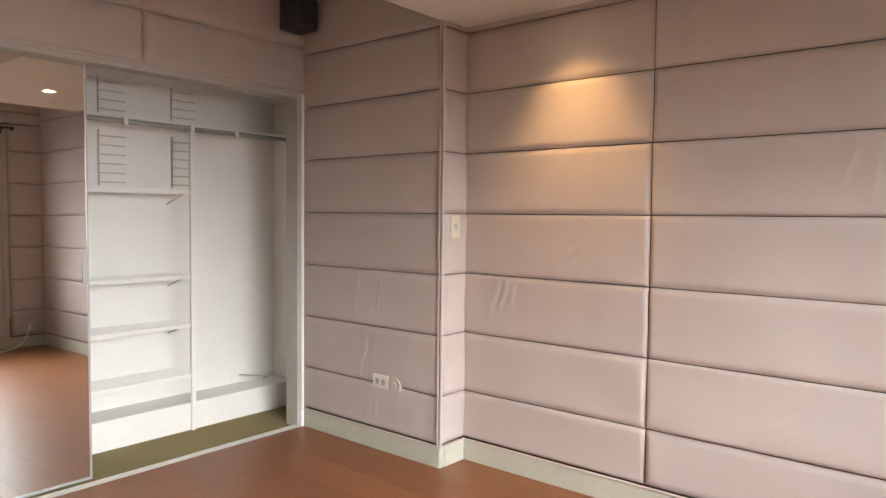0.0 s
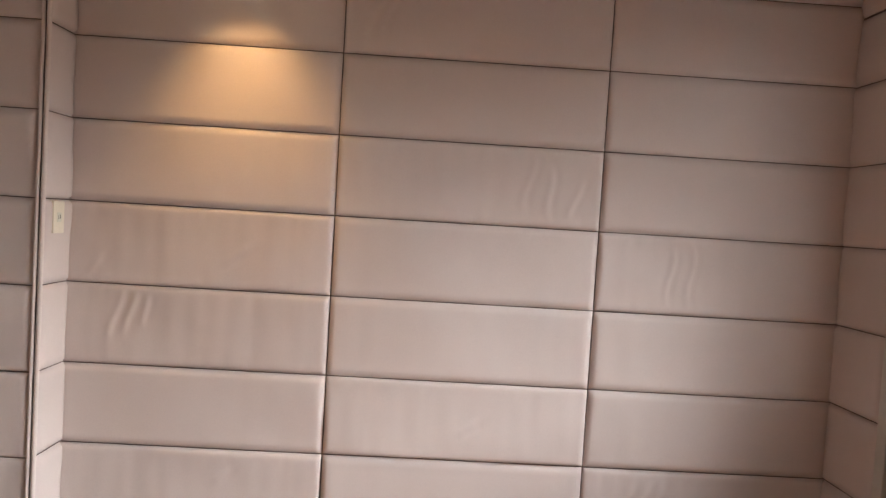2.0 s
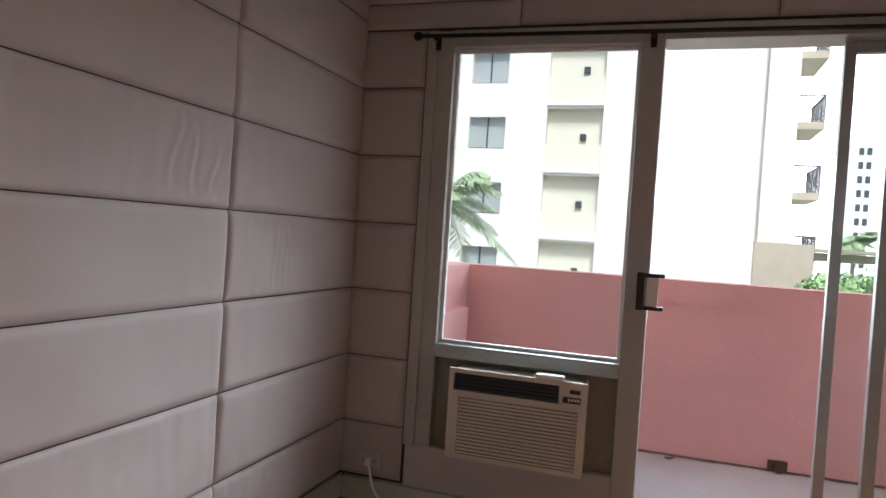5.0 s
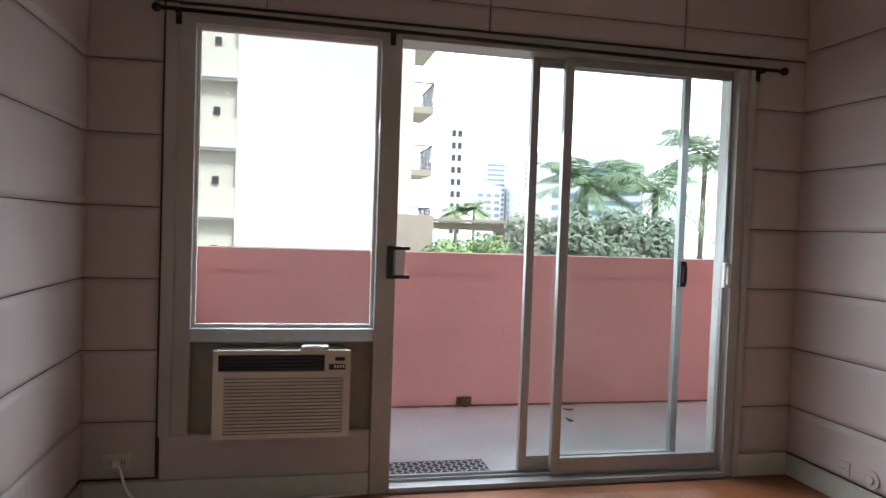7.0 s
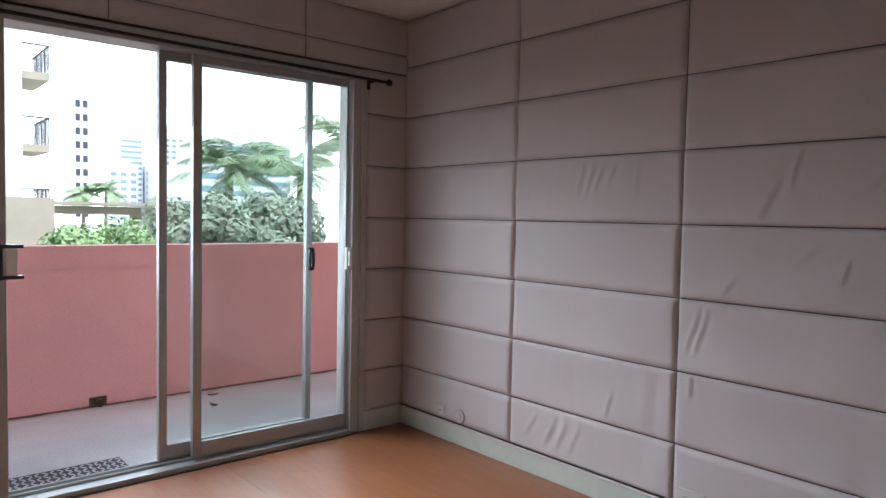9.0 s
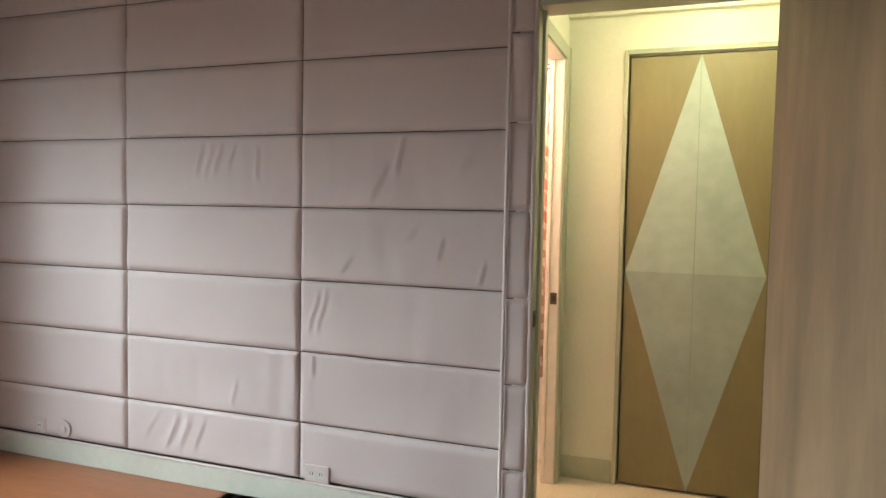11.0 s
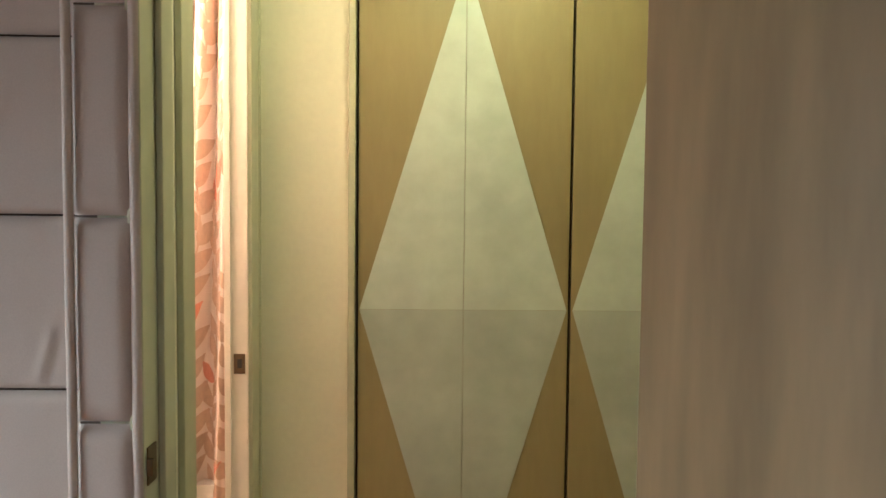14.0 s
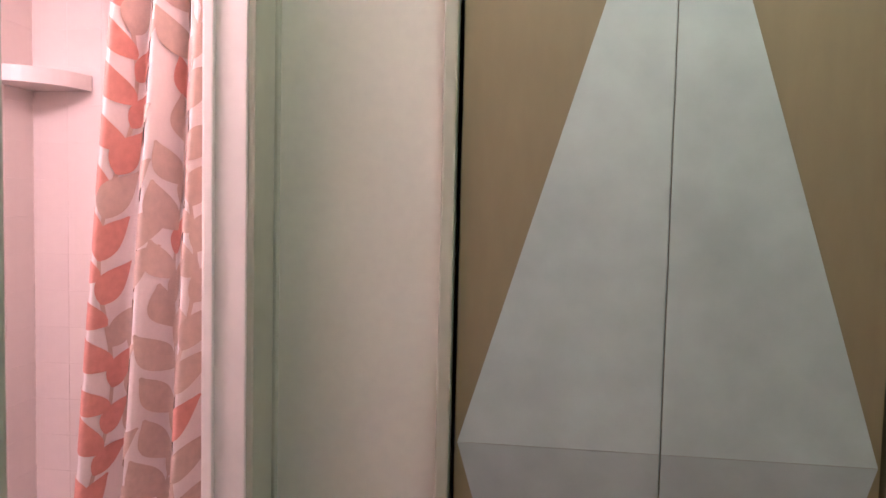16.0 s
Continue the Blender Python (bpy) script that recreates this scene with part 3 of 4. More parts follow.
bt, br = bmesh.new(), bmesh.new()
for c in range(7):
    s0 = 0.05 + c * 0.15
    stalk_print(bt, s0, 0.29, 1.96)
    z, side = 0.27 + rng.uniform(0, 0.06), 1
    while z < 1.93:
        s1 = s0 + 0.022 * math.sin(z * 11 + s0 * 20)
        red = rng.random() < (0.75 if c in (0, 6) else 0.08)
        leaf_print(br if red else bt, s1, z, rng.uniform(0.080, 0.108), -side * rng.uniform(0.35, 0.8), 0.0020 + 0.0006 * rng.random())
        z, side = z + rng.uniform(0.036, 0.048), -side
part("leaf_print", bt, M_LEAF_T, cur, "taupe leaf print", True)["kind"] = "stuff"
part("leaf_print", br, M_LEAF_R, cur, "coral leaf print", True)["kind"] = "stuff"
part("curtain_rod", rod(bmesh.new(), (-1.875, -1.345, 2.0), (-0.87, -1.345, 2.0), 0.012, 14), M_CHROME, cur)

# ---- window and sliding door ----
M_KICK = material("filler_panel", (0.27, 0.24, 0.19), 0.6, grain=0.08, scale=30, stain=0.15)
fr = thing("window_1", (0.97, 2.25, 0), "fixed window in a grey metal frame above an air conditioner", "window", kind="structure")
FX0, FX1 = 0.895, 1.0
part("post", box(bmesh.new(), FX0 + 0.01, FX1, 2.585, 2.705, 0.29, 2.125, 0.004), M_FRAME, fr)
part("post", box(bmesh.new(), FX0 - 0.004, FX0 + 0.01, 2.655, 2.705, 0.29, 2.125, 0.003), M_FRAME, fr)
part("post", box(bmesh.new(), FX0, FX1, 1.705, 1.797, 0.0, 2.125, 0.004), M_FRAME, fr)
part("head", box(bmesh.new(), FX0, FX1, 1.797, 2.585, 2.052, 2.125, 0.004), M_FRAME, fr)
part("sill_rail", box(bmesh.new(), FX0 + 0.005, FX1, 1.797, 2.585, 0.695, 0.755, 0.004), M_ALU, fr)
part("pane", box(bmesh.new(), 0.966, 0.972, 1.797, 2.585, 0.755, 2.052), M_GLASS, fr, "clear window pane").visible_shadow = False
for y0, y1, z0, z1 in ((1.797, 1.812, 0.755, 2.052), (2.570, 2.585, 0.755, 2.052), (1.812, 2.570, 0.755, 0.770), (1.812, 2.570, 2.037, 2.052)):
    part("bead", box(bmesh.new(), 0.945, 0.964, y0, y1, z0, z1, 0.002), M_WHITE, fr)
part("kick_panel", box(bmesh.new(), 0.945, 0.98, 1.797, 2.585, 0.10, 0.695), M_KICK, fr, "dull grey-brown filler panel")
part("kick_pad", box(bmesh.new(), 0.898, 0.945, 1.797, 2.70, 0.10, 0.295, 0.012), M_PAD, fr, "fabric covered panel")

sd = thing("sliding_door", (0.97, 0.8, 0), "partly open aluminium sliding glass door", "sliding door", kind="structure")
part("jamb", box(bmesh.new(), FX0 + 0.01, FX1 + 0.06, -0.090, -0.010, 0.0, 2.125, 0.004), M_FRAME, sd)
part("jamb_bead", box(bmesh.new(), FX0 - 0.004, FX0 + 0.01, -0.095, -0.062, 0.0, 2.125, 0.003), M_FRAME, sd)
part("head", box(bmesh.new(), FX0, FX1 + 0.06, -0.010, 1.705, 2.062, 2.125, 0.004), M_ALU, sd)
part("track", box(box(box(bmesh.new(), FX0 - 0.01, FX1 + 0.06, -0.010, 1.705, -0.01, 0.028, 0.003), 0.955, 0.963, -0.01, 1.705, 0.028, 0.042), 1.005, 1.013, -0.01, 1.705, 0.028, 0.042), M_ALU, sd)
part("threshold_gap", box(bmesh.new(), FX0 - 0.024, FX0 - 0.012, -0.01, 1.70, -0.008, 0.004), M_DARK, sd)


def sash(x, y0, y1, wl, wr):
    for a, b in ((y0, y0 + wr), (y1 - wl, y1)):
        part("stile", box(bmesh.new(), x - 0.018, x + 0.018, a, b, 0.042, 2.062, 0.003), M_ALU, sd)
    part("bottom_rail", box(bmesh.new(), x - 0.016, x + 0.016, y0 + wr, y1 - wl, 0.042, 0.115, 0.003), M_ALU, sd)
    part("top_rail", box(bmesh.new(), x - 0.016, x + 0.016, y0 + wr, y1 - wl, 2.02, 2.062, 0.003), M_ALU, sd)
    part("pane", box(bmesh.new(), x - 0.003, x + 0.003, y0 + wr, y1 - wl, 0.115, 2.02), M_GLASS, sd, "clear glass pane").visible_shadow = False


sash(0.959, 0.0, 0.905, 0.045, 0.012)
sash(1.009, 0.205, 1.055, 0.040, 0.035)


def pull(y, x, z, mat, name="handle"):
    h = part(name, box(bmesh.new(), x - 0.030, x - 0.006, y - 0.016, y + 0.016, z - 0.065, z + 0.065, 0.006), mat, sd)
    part("grip", box(bmesh.new(), x - 0.048, x - 0.030, y - 0.010, y + 0.010, z - 0.045, z + 0.045, 0.006), mat, h)


pull(0.224, 0.985, 1.03, M_DARK)
pull(0.002, 0.945, 1.03, M_OUT)
hd = part("handle", box(bmesh.new(), 0.868, 0.895, 1.722, 1.750, 0.985, 1.135, 0.004), M_DARK, sd, "dark door pull with a pale grip")
for z in (0.995, 1.125):
    part("arm", box(bmesh.new(), 0.872, 0.890, 1.645, 1.722, z - 0.008, z + 0.008, 0.003), M_DARK, hd)
part("grip", box(bmesh.new(), 0.872, 0.892, 1.668, 1.712, 1.003, 1.117, 0.003), M_WHITE, hd)

# curtain rod
cr = thing("curtain_rod", (0.845, 1.25, 2.075), "thin black metal curtain rod above the windows", "curtain rod")
part("pole", rod(bmesh.new(), (0.845, -0.20, 2.063), (0.845, 2.72, 2.088), 0.009, 14), M_BLACK, cr, "", True)
part("finial", ball(bmesh.new(), (0.845, -0.215, 2.063), 0.020, 16), M_BLACK, cr, "", True)
part("finial", ball(bmesh.new(), (0.845, 2.735, 2.088), 0.020, 16), M_BLACK, cr, "", True)
for y in (-0.10, 1.75, 2.655):
    z = 2.063 + 0.0086 * (y + 0.2)
    b = part("bracket", box(bmesh.new(), 0.838, 0.893, y - 0.006, y + 0.006, z - 0.016, z - 0.007, 0.002), M_BLACK, cr)
    part("wall_plate", box(bmesh.new(), 0.890, 0.895, y - 0.012, y + 0.012, z - 0.05, z + 0.02, 0.001), M_BLACK, b)

# air conditioner
ac = thing("air_conditioner", (0.86, 2.18, 0.30), "aged beige window air conditioner with slatted grille", "air conditioner")
A0, A1, AX = 1.905, 2.475, 0.785
part("body", box(bmesh.new(), AX + 0.02, 0.95, A0 + 0.01, A1 - 0.01, 0.315, 0.672, 0.008), M_AC, ac)
part("front", cutter_boxes(bmesh.new(), A0, A1, 0.305, 0.680, [(2.015, 2.455, 0.590, 0.662), (1.935, 2.430, 0.325, 0.565)], AX, AX + 0.022), M_AC, ac)
part("vent_back", box(bmesh.new(), AX + 0.016, AX + 0.021, 2.016, 2.454, 0.591, 0.661), M_DARK, ac)
part("grille_back", box(bmesh.new(), AX + 0.016, AX + 0.021, 1.936, 2.429, 0.326, 0.564), M_FRAME, ac)
for i in range(4):
    z = 0.604 + i * 0.0155
    part("vane", box(bmesh.new(), AX + 0.004, AX + 0.014, 2.016, 2.454, z, z + 0.004), M_DARK, ac)
for i in range(16):
    z = 0.328 + i * 0.0148
    part("slat", box(bmesh.new(), AX - 0.001, AX + 0.012, 1.936, 2.429, z, z + 0.0095, 0.002), M_AC, ac)
cp = part("control_panel", box(bmesh.new(), AX - 0.002, AX + 0.004, 1.925, 2.005, 0.590, 0.662, 0.002), M_AC, ac)
part("display", box(bmesh.new(), AX - 0.004, AX - 0.002, 1.930, 1.972, 0.636, 0.652), M_DARK, cp)
part("button_strip", box(bmesh.new(), AX - 0.004, AX - 0.002, 1.928, 1.998, 0.598, 0.622), M_DARK, cp)
for i in range(4):
    part("button", box(bmesh.new(), AX - 0.006, AX - 0.004, 1.932 + i * 0.012, 1.940 + i * 0.012, 0.606, 0.617, 0.001), M_OUT, cp)
rem = thing("remote_control", (0.80, 2.06, 0.68), "small white remote on top of the air conditioner", "remote")
part("shell", box(bmesh.new(), 0.790, 0.835, 2.000, 2.115, 0.680, 0.698, 0.007), M_OUT, rem)

# outlets, covers and switch
def plate(name, at, axis, sign, w, h, label, cat, sockets=0, mat=M_OUT):
    x, y, z = at
    t = thing(name, at, label, cat)
    def bx(u0, u1, v0, v1, d0, d1, bev):
        a, b = sorted((d0 * sign, d1 * sign))
        return box(bmesh.new(), x + u0, x + u1, y + a, y + b, z + v0, z + v1, bev) if axis == "y" else box(bmesh.new(), x + a, x + b, y + u0, y + u1, z + v0, z + v1, bev)
    p = part("cover", bx(-w / 2, w / 2, -h / 2, h / 2, -0.004, 0.008, 0.003), mat, t)
    for i in range(sockets):
        u = (i - (sockets - 1) / 2) * 0.045
        s = part("socket", bx(u - 0.014, u + 0.014, -0.017, 0.017, 0.0085, 0.0095, 0), M_BASE, t)
        for q in (-0.006, 0.006):
            part("slot", bx(u + q - 0.0015, u + q + 0.0015, -0.006, 0.008, 0.0095, 0.0100, 0), M_DARK, s)
    return t


plate("wall_outlet", (-2.437, YP, 0.372), "y", -1, 0.115, 0.072, "white duplex outlet on the padded pier", "outlet", 2)
plate("wall_outlet", (-1.05, YS, 0.150), "y", 1, 0.115, 0.072, "pinkish duplex outlet above the baseboard", "outlet", 2, M_CORD)
plate("wall_outlet", (0.52, YS, 0.165), "y", 1, 0.075, 0.07, "small pinkish outlet covered in fabric", "outlet", 1, M_PAD)
plate("wall_outlet", (XE, 2.86, 0.19), "x", -1, 0.115, 0.072, "dusty outlet beside the air conditioner", "outlet", 2, M_BASE)
plate("light_switch", (XP, 2.91, 1.205), "x", 1, 0.072, 0.115, "beige light switch plate on the padded pier", "switch", 1, M_AC)
for nm, at, sg in (("cable_cover", (-2.335, YP, 0.368), -1), ("cable_cover", (0.36, YS, 0.168), 1)):
    t = thing(nm, at, "round fabric-covered cable plate on the pads", "cover plate")
    bm = rod(bmesh.new(), (at[0], at[1] - sg * 0.004, at[2]), (at[0], at[1] + sg * 0.010, at[2]), 0.042, 26, 0.042)
    part("disc", bm, M_PAD, t)
    part("boss", rod(bmesh.new(), (at[0], at[1] + sg * 0.010, at[2]), (at[0], at[1] + sg * 0.016, at[2]), 0.018, 18), M_CORD, t)

# cord of the air conditioner
wc = thing("power_cord", (0.86, 2.6, 0.0), "white power cord lying in a loose knot on the floor", "cable")
pts = [(0.885, 2.86, 0.19), (0.85, 2.84, 0.17), (0.83, 2.80, 0.08), (0.81, 2.72, 0.020), (0.77, 2.62, 0.008), (0.74, 2.52, 0.008), (0.76, 2.46, 0.012), (0.71, 2.43, 0.014), (0.72, 2.50, 0.020), (0.77, 2.48, 0.024), (0.76, 2.40, 0.012), (0.78, 2.28, 0.008), (0.82, 2.16, 0.008), (0.86, 2.06, 0.008), (0.875, 1.95, 0.008), (0.884, 1.84, 0.010)]
cu = bpy.data.curves.new("cord", "CURVE")
cu.dimensions, cu.bevel_depth, cu.bevel_resolution = "3D", 0.006, 2
sp_ = cu.splines.new("BEZIER")
sp_.bezier_points.add(len(pts) - 1)
for b, p in zip(sp_.bezier_points, pts):
    b.co = Vector(p) - wc.location
    b.handle_left_type = b.handle_right_type = "AUTO"
cu.materials.append(M_OUT)
cord_ob = new("cord", cu)
cord_ob.parent = wc
part("plug", box(bmesh.new(), 0.862, 0.892, 2.845, 2.875, 0.175, 0.205, 0.005), M_OUT, wc)

# loudspeaker in the corner
spk = thing("loudspeaker", (-2.98, 2.68, 2.33), "black loudspeaker mounted high in the corner", "loudspeaker")
part("cabinet", box(bmesh.new(), -3.075, -2.92, 2.63, 2.785, 2.285, 2.46, 0.015), M_SPEAK, spk)
part("grille", box(bmesh.new(), -2.94, -2.908, 2.645, 2.770, 2.30, 2.45, 0.006), M_DARK, spk)

# downlight
for dx, dy, dlabel in ((-1.40, 2.70, "recessed warm downlight in the soffit beside the padded wall"), (-0.79, 2.41, "recessed downlight in the soffit away from the wall")):
    dl = thing("downlight", (dx, dy, 2.205), dlabel, "downlight", group="downlights of the soffit")
    bm = bmesh.new()
    bmesh.ops.create_cone(bm, cap_ends=False, segments=32, radius1=0.055, radius2=0.045, depth=0.012, matrix=Matrix.Translation((dx, dy, 2.199)))
    part("ring", bm, M_WHITE, dl)
    part("lens", rod(bmesh.new(), (dx, dy, 2.199), (dx, dy, 2.204), 0.030, 24), M_GLOW, dl)

# ---- closet with mirror doors ----
XB = -3.70
slab("wall_closet_back", XB - 0.1, XB, -0.3, 3.2, -0.1, 2.47, M_WHITE, "white closet back wall", "wall")
slab("wall_closet_end", XB, XW - 0.0, 3.06, 3.16, -0.1, 2.47, M_WHITE, "white closet end wall", "wall")
slab("wall_closet_far", XB, XW - 0.1, -0.31, -0.05, -0.1, 2.47, M_WHITE, "white closet end wall", "wall")
slab("ceiling_closet", XB, XW - 0.1, -0.05, 3.06, 1.99, 2.05, M_WHITE, "white closet ceiling", "ceiling")
slab("floor_closet", XB, XW - 0.035, -0.05, 3.06, -0.1, 0.006, M_CARPET, "olive carpet on the closet floor", "floor")
pl = thing("closet_plinth", (-3.6, 2.0, 0), "white painted plinth along the closet back", "plinth")
part("front", box(bmesh.new(), -3.51, -3.49, -0.04, 3.055, 0.006, 0.150, 0.003), M_WHITE, pl)
part("top", box(bmesh.new(), XB, -3.485, -0.04, 3.055, 0.150, 0.168, 0.003), M_WHITE, pl)
cf = thing("closet_frame", (XW, 1.4, 0), "metal track and jamb of the mirrored closet", "door frame", kind="structure")
part("jamb", box(bmesh.new(), XW - 0.10, XW + 0.004, 2.765, 2.795, 0.0, 1.955, 0.003), M_FRAME, cf)
part("jamb_edge", box(bmesh.new(), XW - 0.006, XW + 0.008, 2.795, 2.812, 0.0, 1.955, 0.002), M_WHITE, cf)
part("top_track", box(bmesh.new(), XW - 0.095, XW + 0.006, 0.05, 2.765, 1.930, 1.955, 0.002), M_FRAME, cf)
part("bottom_track", box(box(bmesh.new(), XW - 0.035, XW + 0.002, 0.05, 2.765, 0.0, 0.010, 0.002), XW - 0.012, XW - 0.006, 0.05, 2.765, 0.010, 0.018), M_FRAME, cf)
for y0, y1, x in ((0.815, 1.612, XW - 0.045), (0.06, 0.86, XW - 0.020)):
    md = thing("mirror_door", (x, (y0 + y1) / 2, 0.02), "sliding closet door with a full-height mirror", "mirror door", group="mirror doors of the closet")
    part("mirror", box(bmesh.new(), x - 0.003, x + 0.003, y0 + 0.008, y1 - 0.008, 0.028, 1.925), M_MIRROR, md)
    for a, b in ((y0, y0 + 0.010), (y1 - 0.010, y1)):
        part("stile", box(bmesh.new(), x - 0.012, x + 0.006, a, b, 0.020, 1.930, 0.002), M_ALU, md)
    part("rail", box(bmesh.new(), x - 0.012, x + 0.006, y0 + 0.01, y1 - 0.01, 0.018, 0.030, 0.002), M_ALU, md)
    if y0 > 0.5:  # hangs slightly askew in its track
        md.rotation_euler = (0, radians(-0.35), radians(0.65))
    if y0 > 0.5:
        part("pull", box(bmesh.new(), x + 0.004, x + 0.014, y1 - 0.030, y1 - 0.012, 0.93, 1.03, 0.003), M_ALU, md)

# shelf unit of wire

ws = thing("wire_shelving", (-3.6, 2.0, 0.17), "white wire closet shelving with uprights", "shelving")
part("upright", box(bmesh.new(), -3.488, -3.470, 2.318, 2.342, 0.006, 1.72, 0.003), M_WHITE, ws)
part("upright", box(bmesh.new(), -3.488, -3.470, 1.30, 1.324, 0.006, 1.72, 0.003), M_WHITE, ws)


def wire_shelf(z, y0, y1):
    s = part("shelf", box(bmesh.new(), -3.490, -3.478, y0, y1, z - 0.022, z + 0.004, 0.003), M_WHITE, ws)
    bm = bmesh.new()
    for k in range(14):
        x = XB + 0.005 + k * 0.0155
        box(bm, x, x + 0.004, y0, y1, z - 0.002, z + 0.003)
    for k in range(3):
        y = y0 + 0.02 + k * (y1 - y0 - 0.04) / 2
        box(bm, XB, -3.488, y - 0.003, y + 0.003, z - 0.008, z - 0.002)
    part("wires", bm, M_WHITE, s)["kind"] = "stuff"
    for y in (y0 + 0.03, y1 - 0.03):
        part("bracket", rod(bmesh.new(), (-3.50, y, z - 0.012), (XB, y, z - 0.075), 0.004, 8), M_STEEL, s)


for z in (0.335, 0.625, 0.905, 1.385):
    wire_shelf(z, 1.31, 2.33)
rail = part("hang_rail", rod(bmesh.new(), (-3.48, -0.04, 1.735), (-3.48, 3.055, 1.735), 0.013, 14), M_ALU, ws)
part("hang_shelf", box(bmesh.new(), XB, -3.49, -0.04, 3.055, 1.755, 1.765), M_WHITE, ws)
for y in (1.95, 2.33, 2.62):
    part("clip", box(bmesh.new(), -3.497, -3.463, y - 0.012, y + 0.012, 1.715, 1.757, 0.003), M_WHITE, rail)
for y0 in (1.905, 2.325):
    for z0, n in ((1.405, 6), (1.80, 4)):
        rk = part("side_rack", box(bmesh.new(), XB + 0.004, XB + 0.010, y0, y0 + 0.008, z0, z0 + 0.05 * n), M_STEEL, ws)
        for k in range(n):
            part("rung", rod(bmesh.new(), (XB + 0.010, y0, z0 + 0.02 + 0.05 * k), (XB + 0.010, y0 + 0.15, z0 + 0.02 + 0.05 * k), 0.003, 6), M_STEEL, rk)
hk = thing("closet_bracket", (-3.65, 2.95, 0.20), "small white wire bracket on the plinth", "bracket")
part("wire", tube(bmesh.new(), [(-3.69, 2.78, 0.22), (-3.60, 2.80, 0.225), (-3.58, 2.92, 0.20), (-3.66, 2.94, 0.172)], 0.004, 6), M_STEEL, hk)

# ---- balcony ----
slab("balcony_floor", 1.06, 2.75, -2.6, 4.2, -0.16, -0.05, M_CONC, "weathered pale concrete balcony floor", "floor")
slab("door_step", XE + 0.1, 1.062, -0.6, 3.25, -0.16, -0.02, M_CONC, "concrete step under the sliding door", "step")
pw = slab("parapet", 2.56, 2.72, -2.6, 4.2, -0.16, 0.90, M_PINK, "pink stucco balcony parapet", "wall")
slab("parapet_cap", 2.550, 2.73, -2.6, 4.2, 0.90, 1.045, M_PINK, "proud pink band along the parapet top", "wall")
slab("parapet_side", 0.93 + 0.17, 2.56, 2.93, 3.07, -0.16, 0.90, M_PINK, "pink stucco side wall of the balcony", "wall")
slab("parapet_side_cap", 0.93 + 0.17, 2.550, 2.920, 3.08, 0.90, 1.045, M_PINK, "proud pink band along the side wall", "wall")
slab("balcony_pier", 1.11, 2.30, 2.84, 2.93, -0.16, 0.78, M_PINK, "low pink ledge inside the balcony", "ledge")
slab("parapet_far", 1.12, 2.56, -2.72, -2.6, -0.16, 1.045, M_PINK, "pink stucco far side wall of the balcony", "wall")
slab("outer_wall", XE + 0.2, 1.11, -3.0, -0.6, -0.5, 2.6, M_PINK, "pink outer wall of the building", "wall")
slab("outer_wall", XE + 0.2, 1.11, 3.25, 4.4, -0.5, 2.6, M_PINK, "pink outer wall of the building", "wall")
mat_ob = thing("doormat", (1.25, 1.42, -0.05), "grey patterned rubber doormat on the balcony", "doormat")
part("sheet", box(bmesh.new(), 1.075, 1.42, 1.12, 1.72, -0.05, -0.040, 0.003), M_DARK, mat_ob)
bm = bmesh.new()
for i in range(10):
    for j in range(17):
        x, y = 1.095 + i * 0.033, 1.14 + j * 0.034
        a = 0.7 if (i + j) % 2 else -0.7
        c, s = math.cos(a) * 0.016, math.sin(a) * 0.016
        q = Vector((-s, c, 0)) * 0.35
        vs = [bm.verts.new(Vector((x + sx * c, y + sx * s, -0.0385)) + q * sy) for sx, sy in ((-1, -1), (1, -1), (1, 1), (-1, 1))]
        bm.faces.new(vs)
part("tread_pattern", bm, M_CONC, mat_ob, "pale raised tread pattern")
dr = thing("drain_scupper", (2.53, 0.94, -0.04), "rusty drain scupper at the parapet foot", "drain")
part("spout", rod(bmesh.new(), (2.565, 0.94, -0.012), (2.50, 0.94, -0.018), 0.026, 14), M_BRASS, dr)
part("collar", box(bmesh.new(), 2.545, 2.565, 0.885, 0.995, -0.05, 0.018, 0.006), M_BRASS, dr)
M_GRIME = material("balcony_grime", (0.13, 0.10, 0.075), 0.95, grain=0.4, scale=60, bump=0.4, stain=0.3, stain_scale=7)
bm = bmesh.new()
foot = [(2.562, 2.535 - 0.030 * abs(noise.noise(Vector((k * 0.37, 1.7, 0))))) for k in range(111)]
near = [bm.verts.new((b, -2.6 + 0.05 * k, -0.046)) for k, (a, b) in enumerate(foot)]
far_ = [bm.verts.new((a, -2.6 + 0.05 * k, -0.040)) for k, (a, b) in enumerate(foot)]
for k in range(110):
    bm.faces.new((near[k], far_[k], far_[k + 1], near[k + 1]))
grime = tagged(part("dirt_line", bm, M_GRIME), "dark line of dirt along the parapet foot", "dirt", kind="stuff")
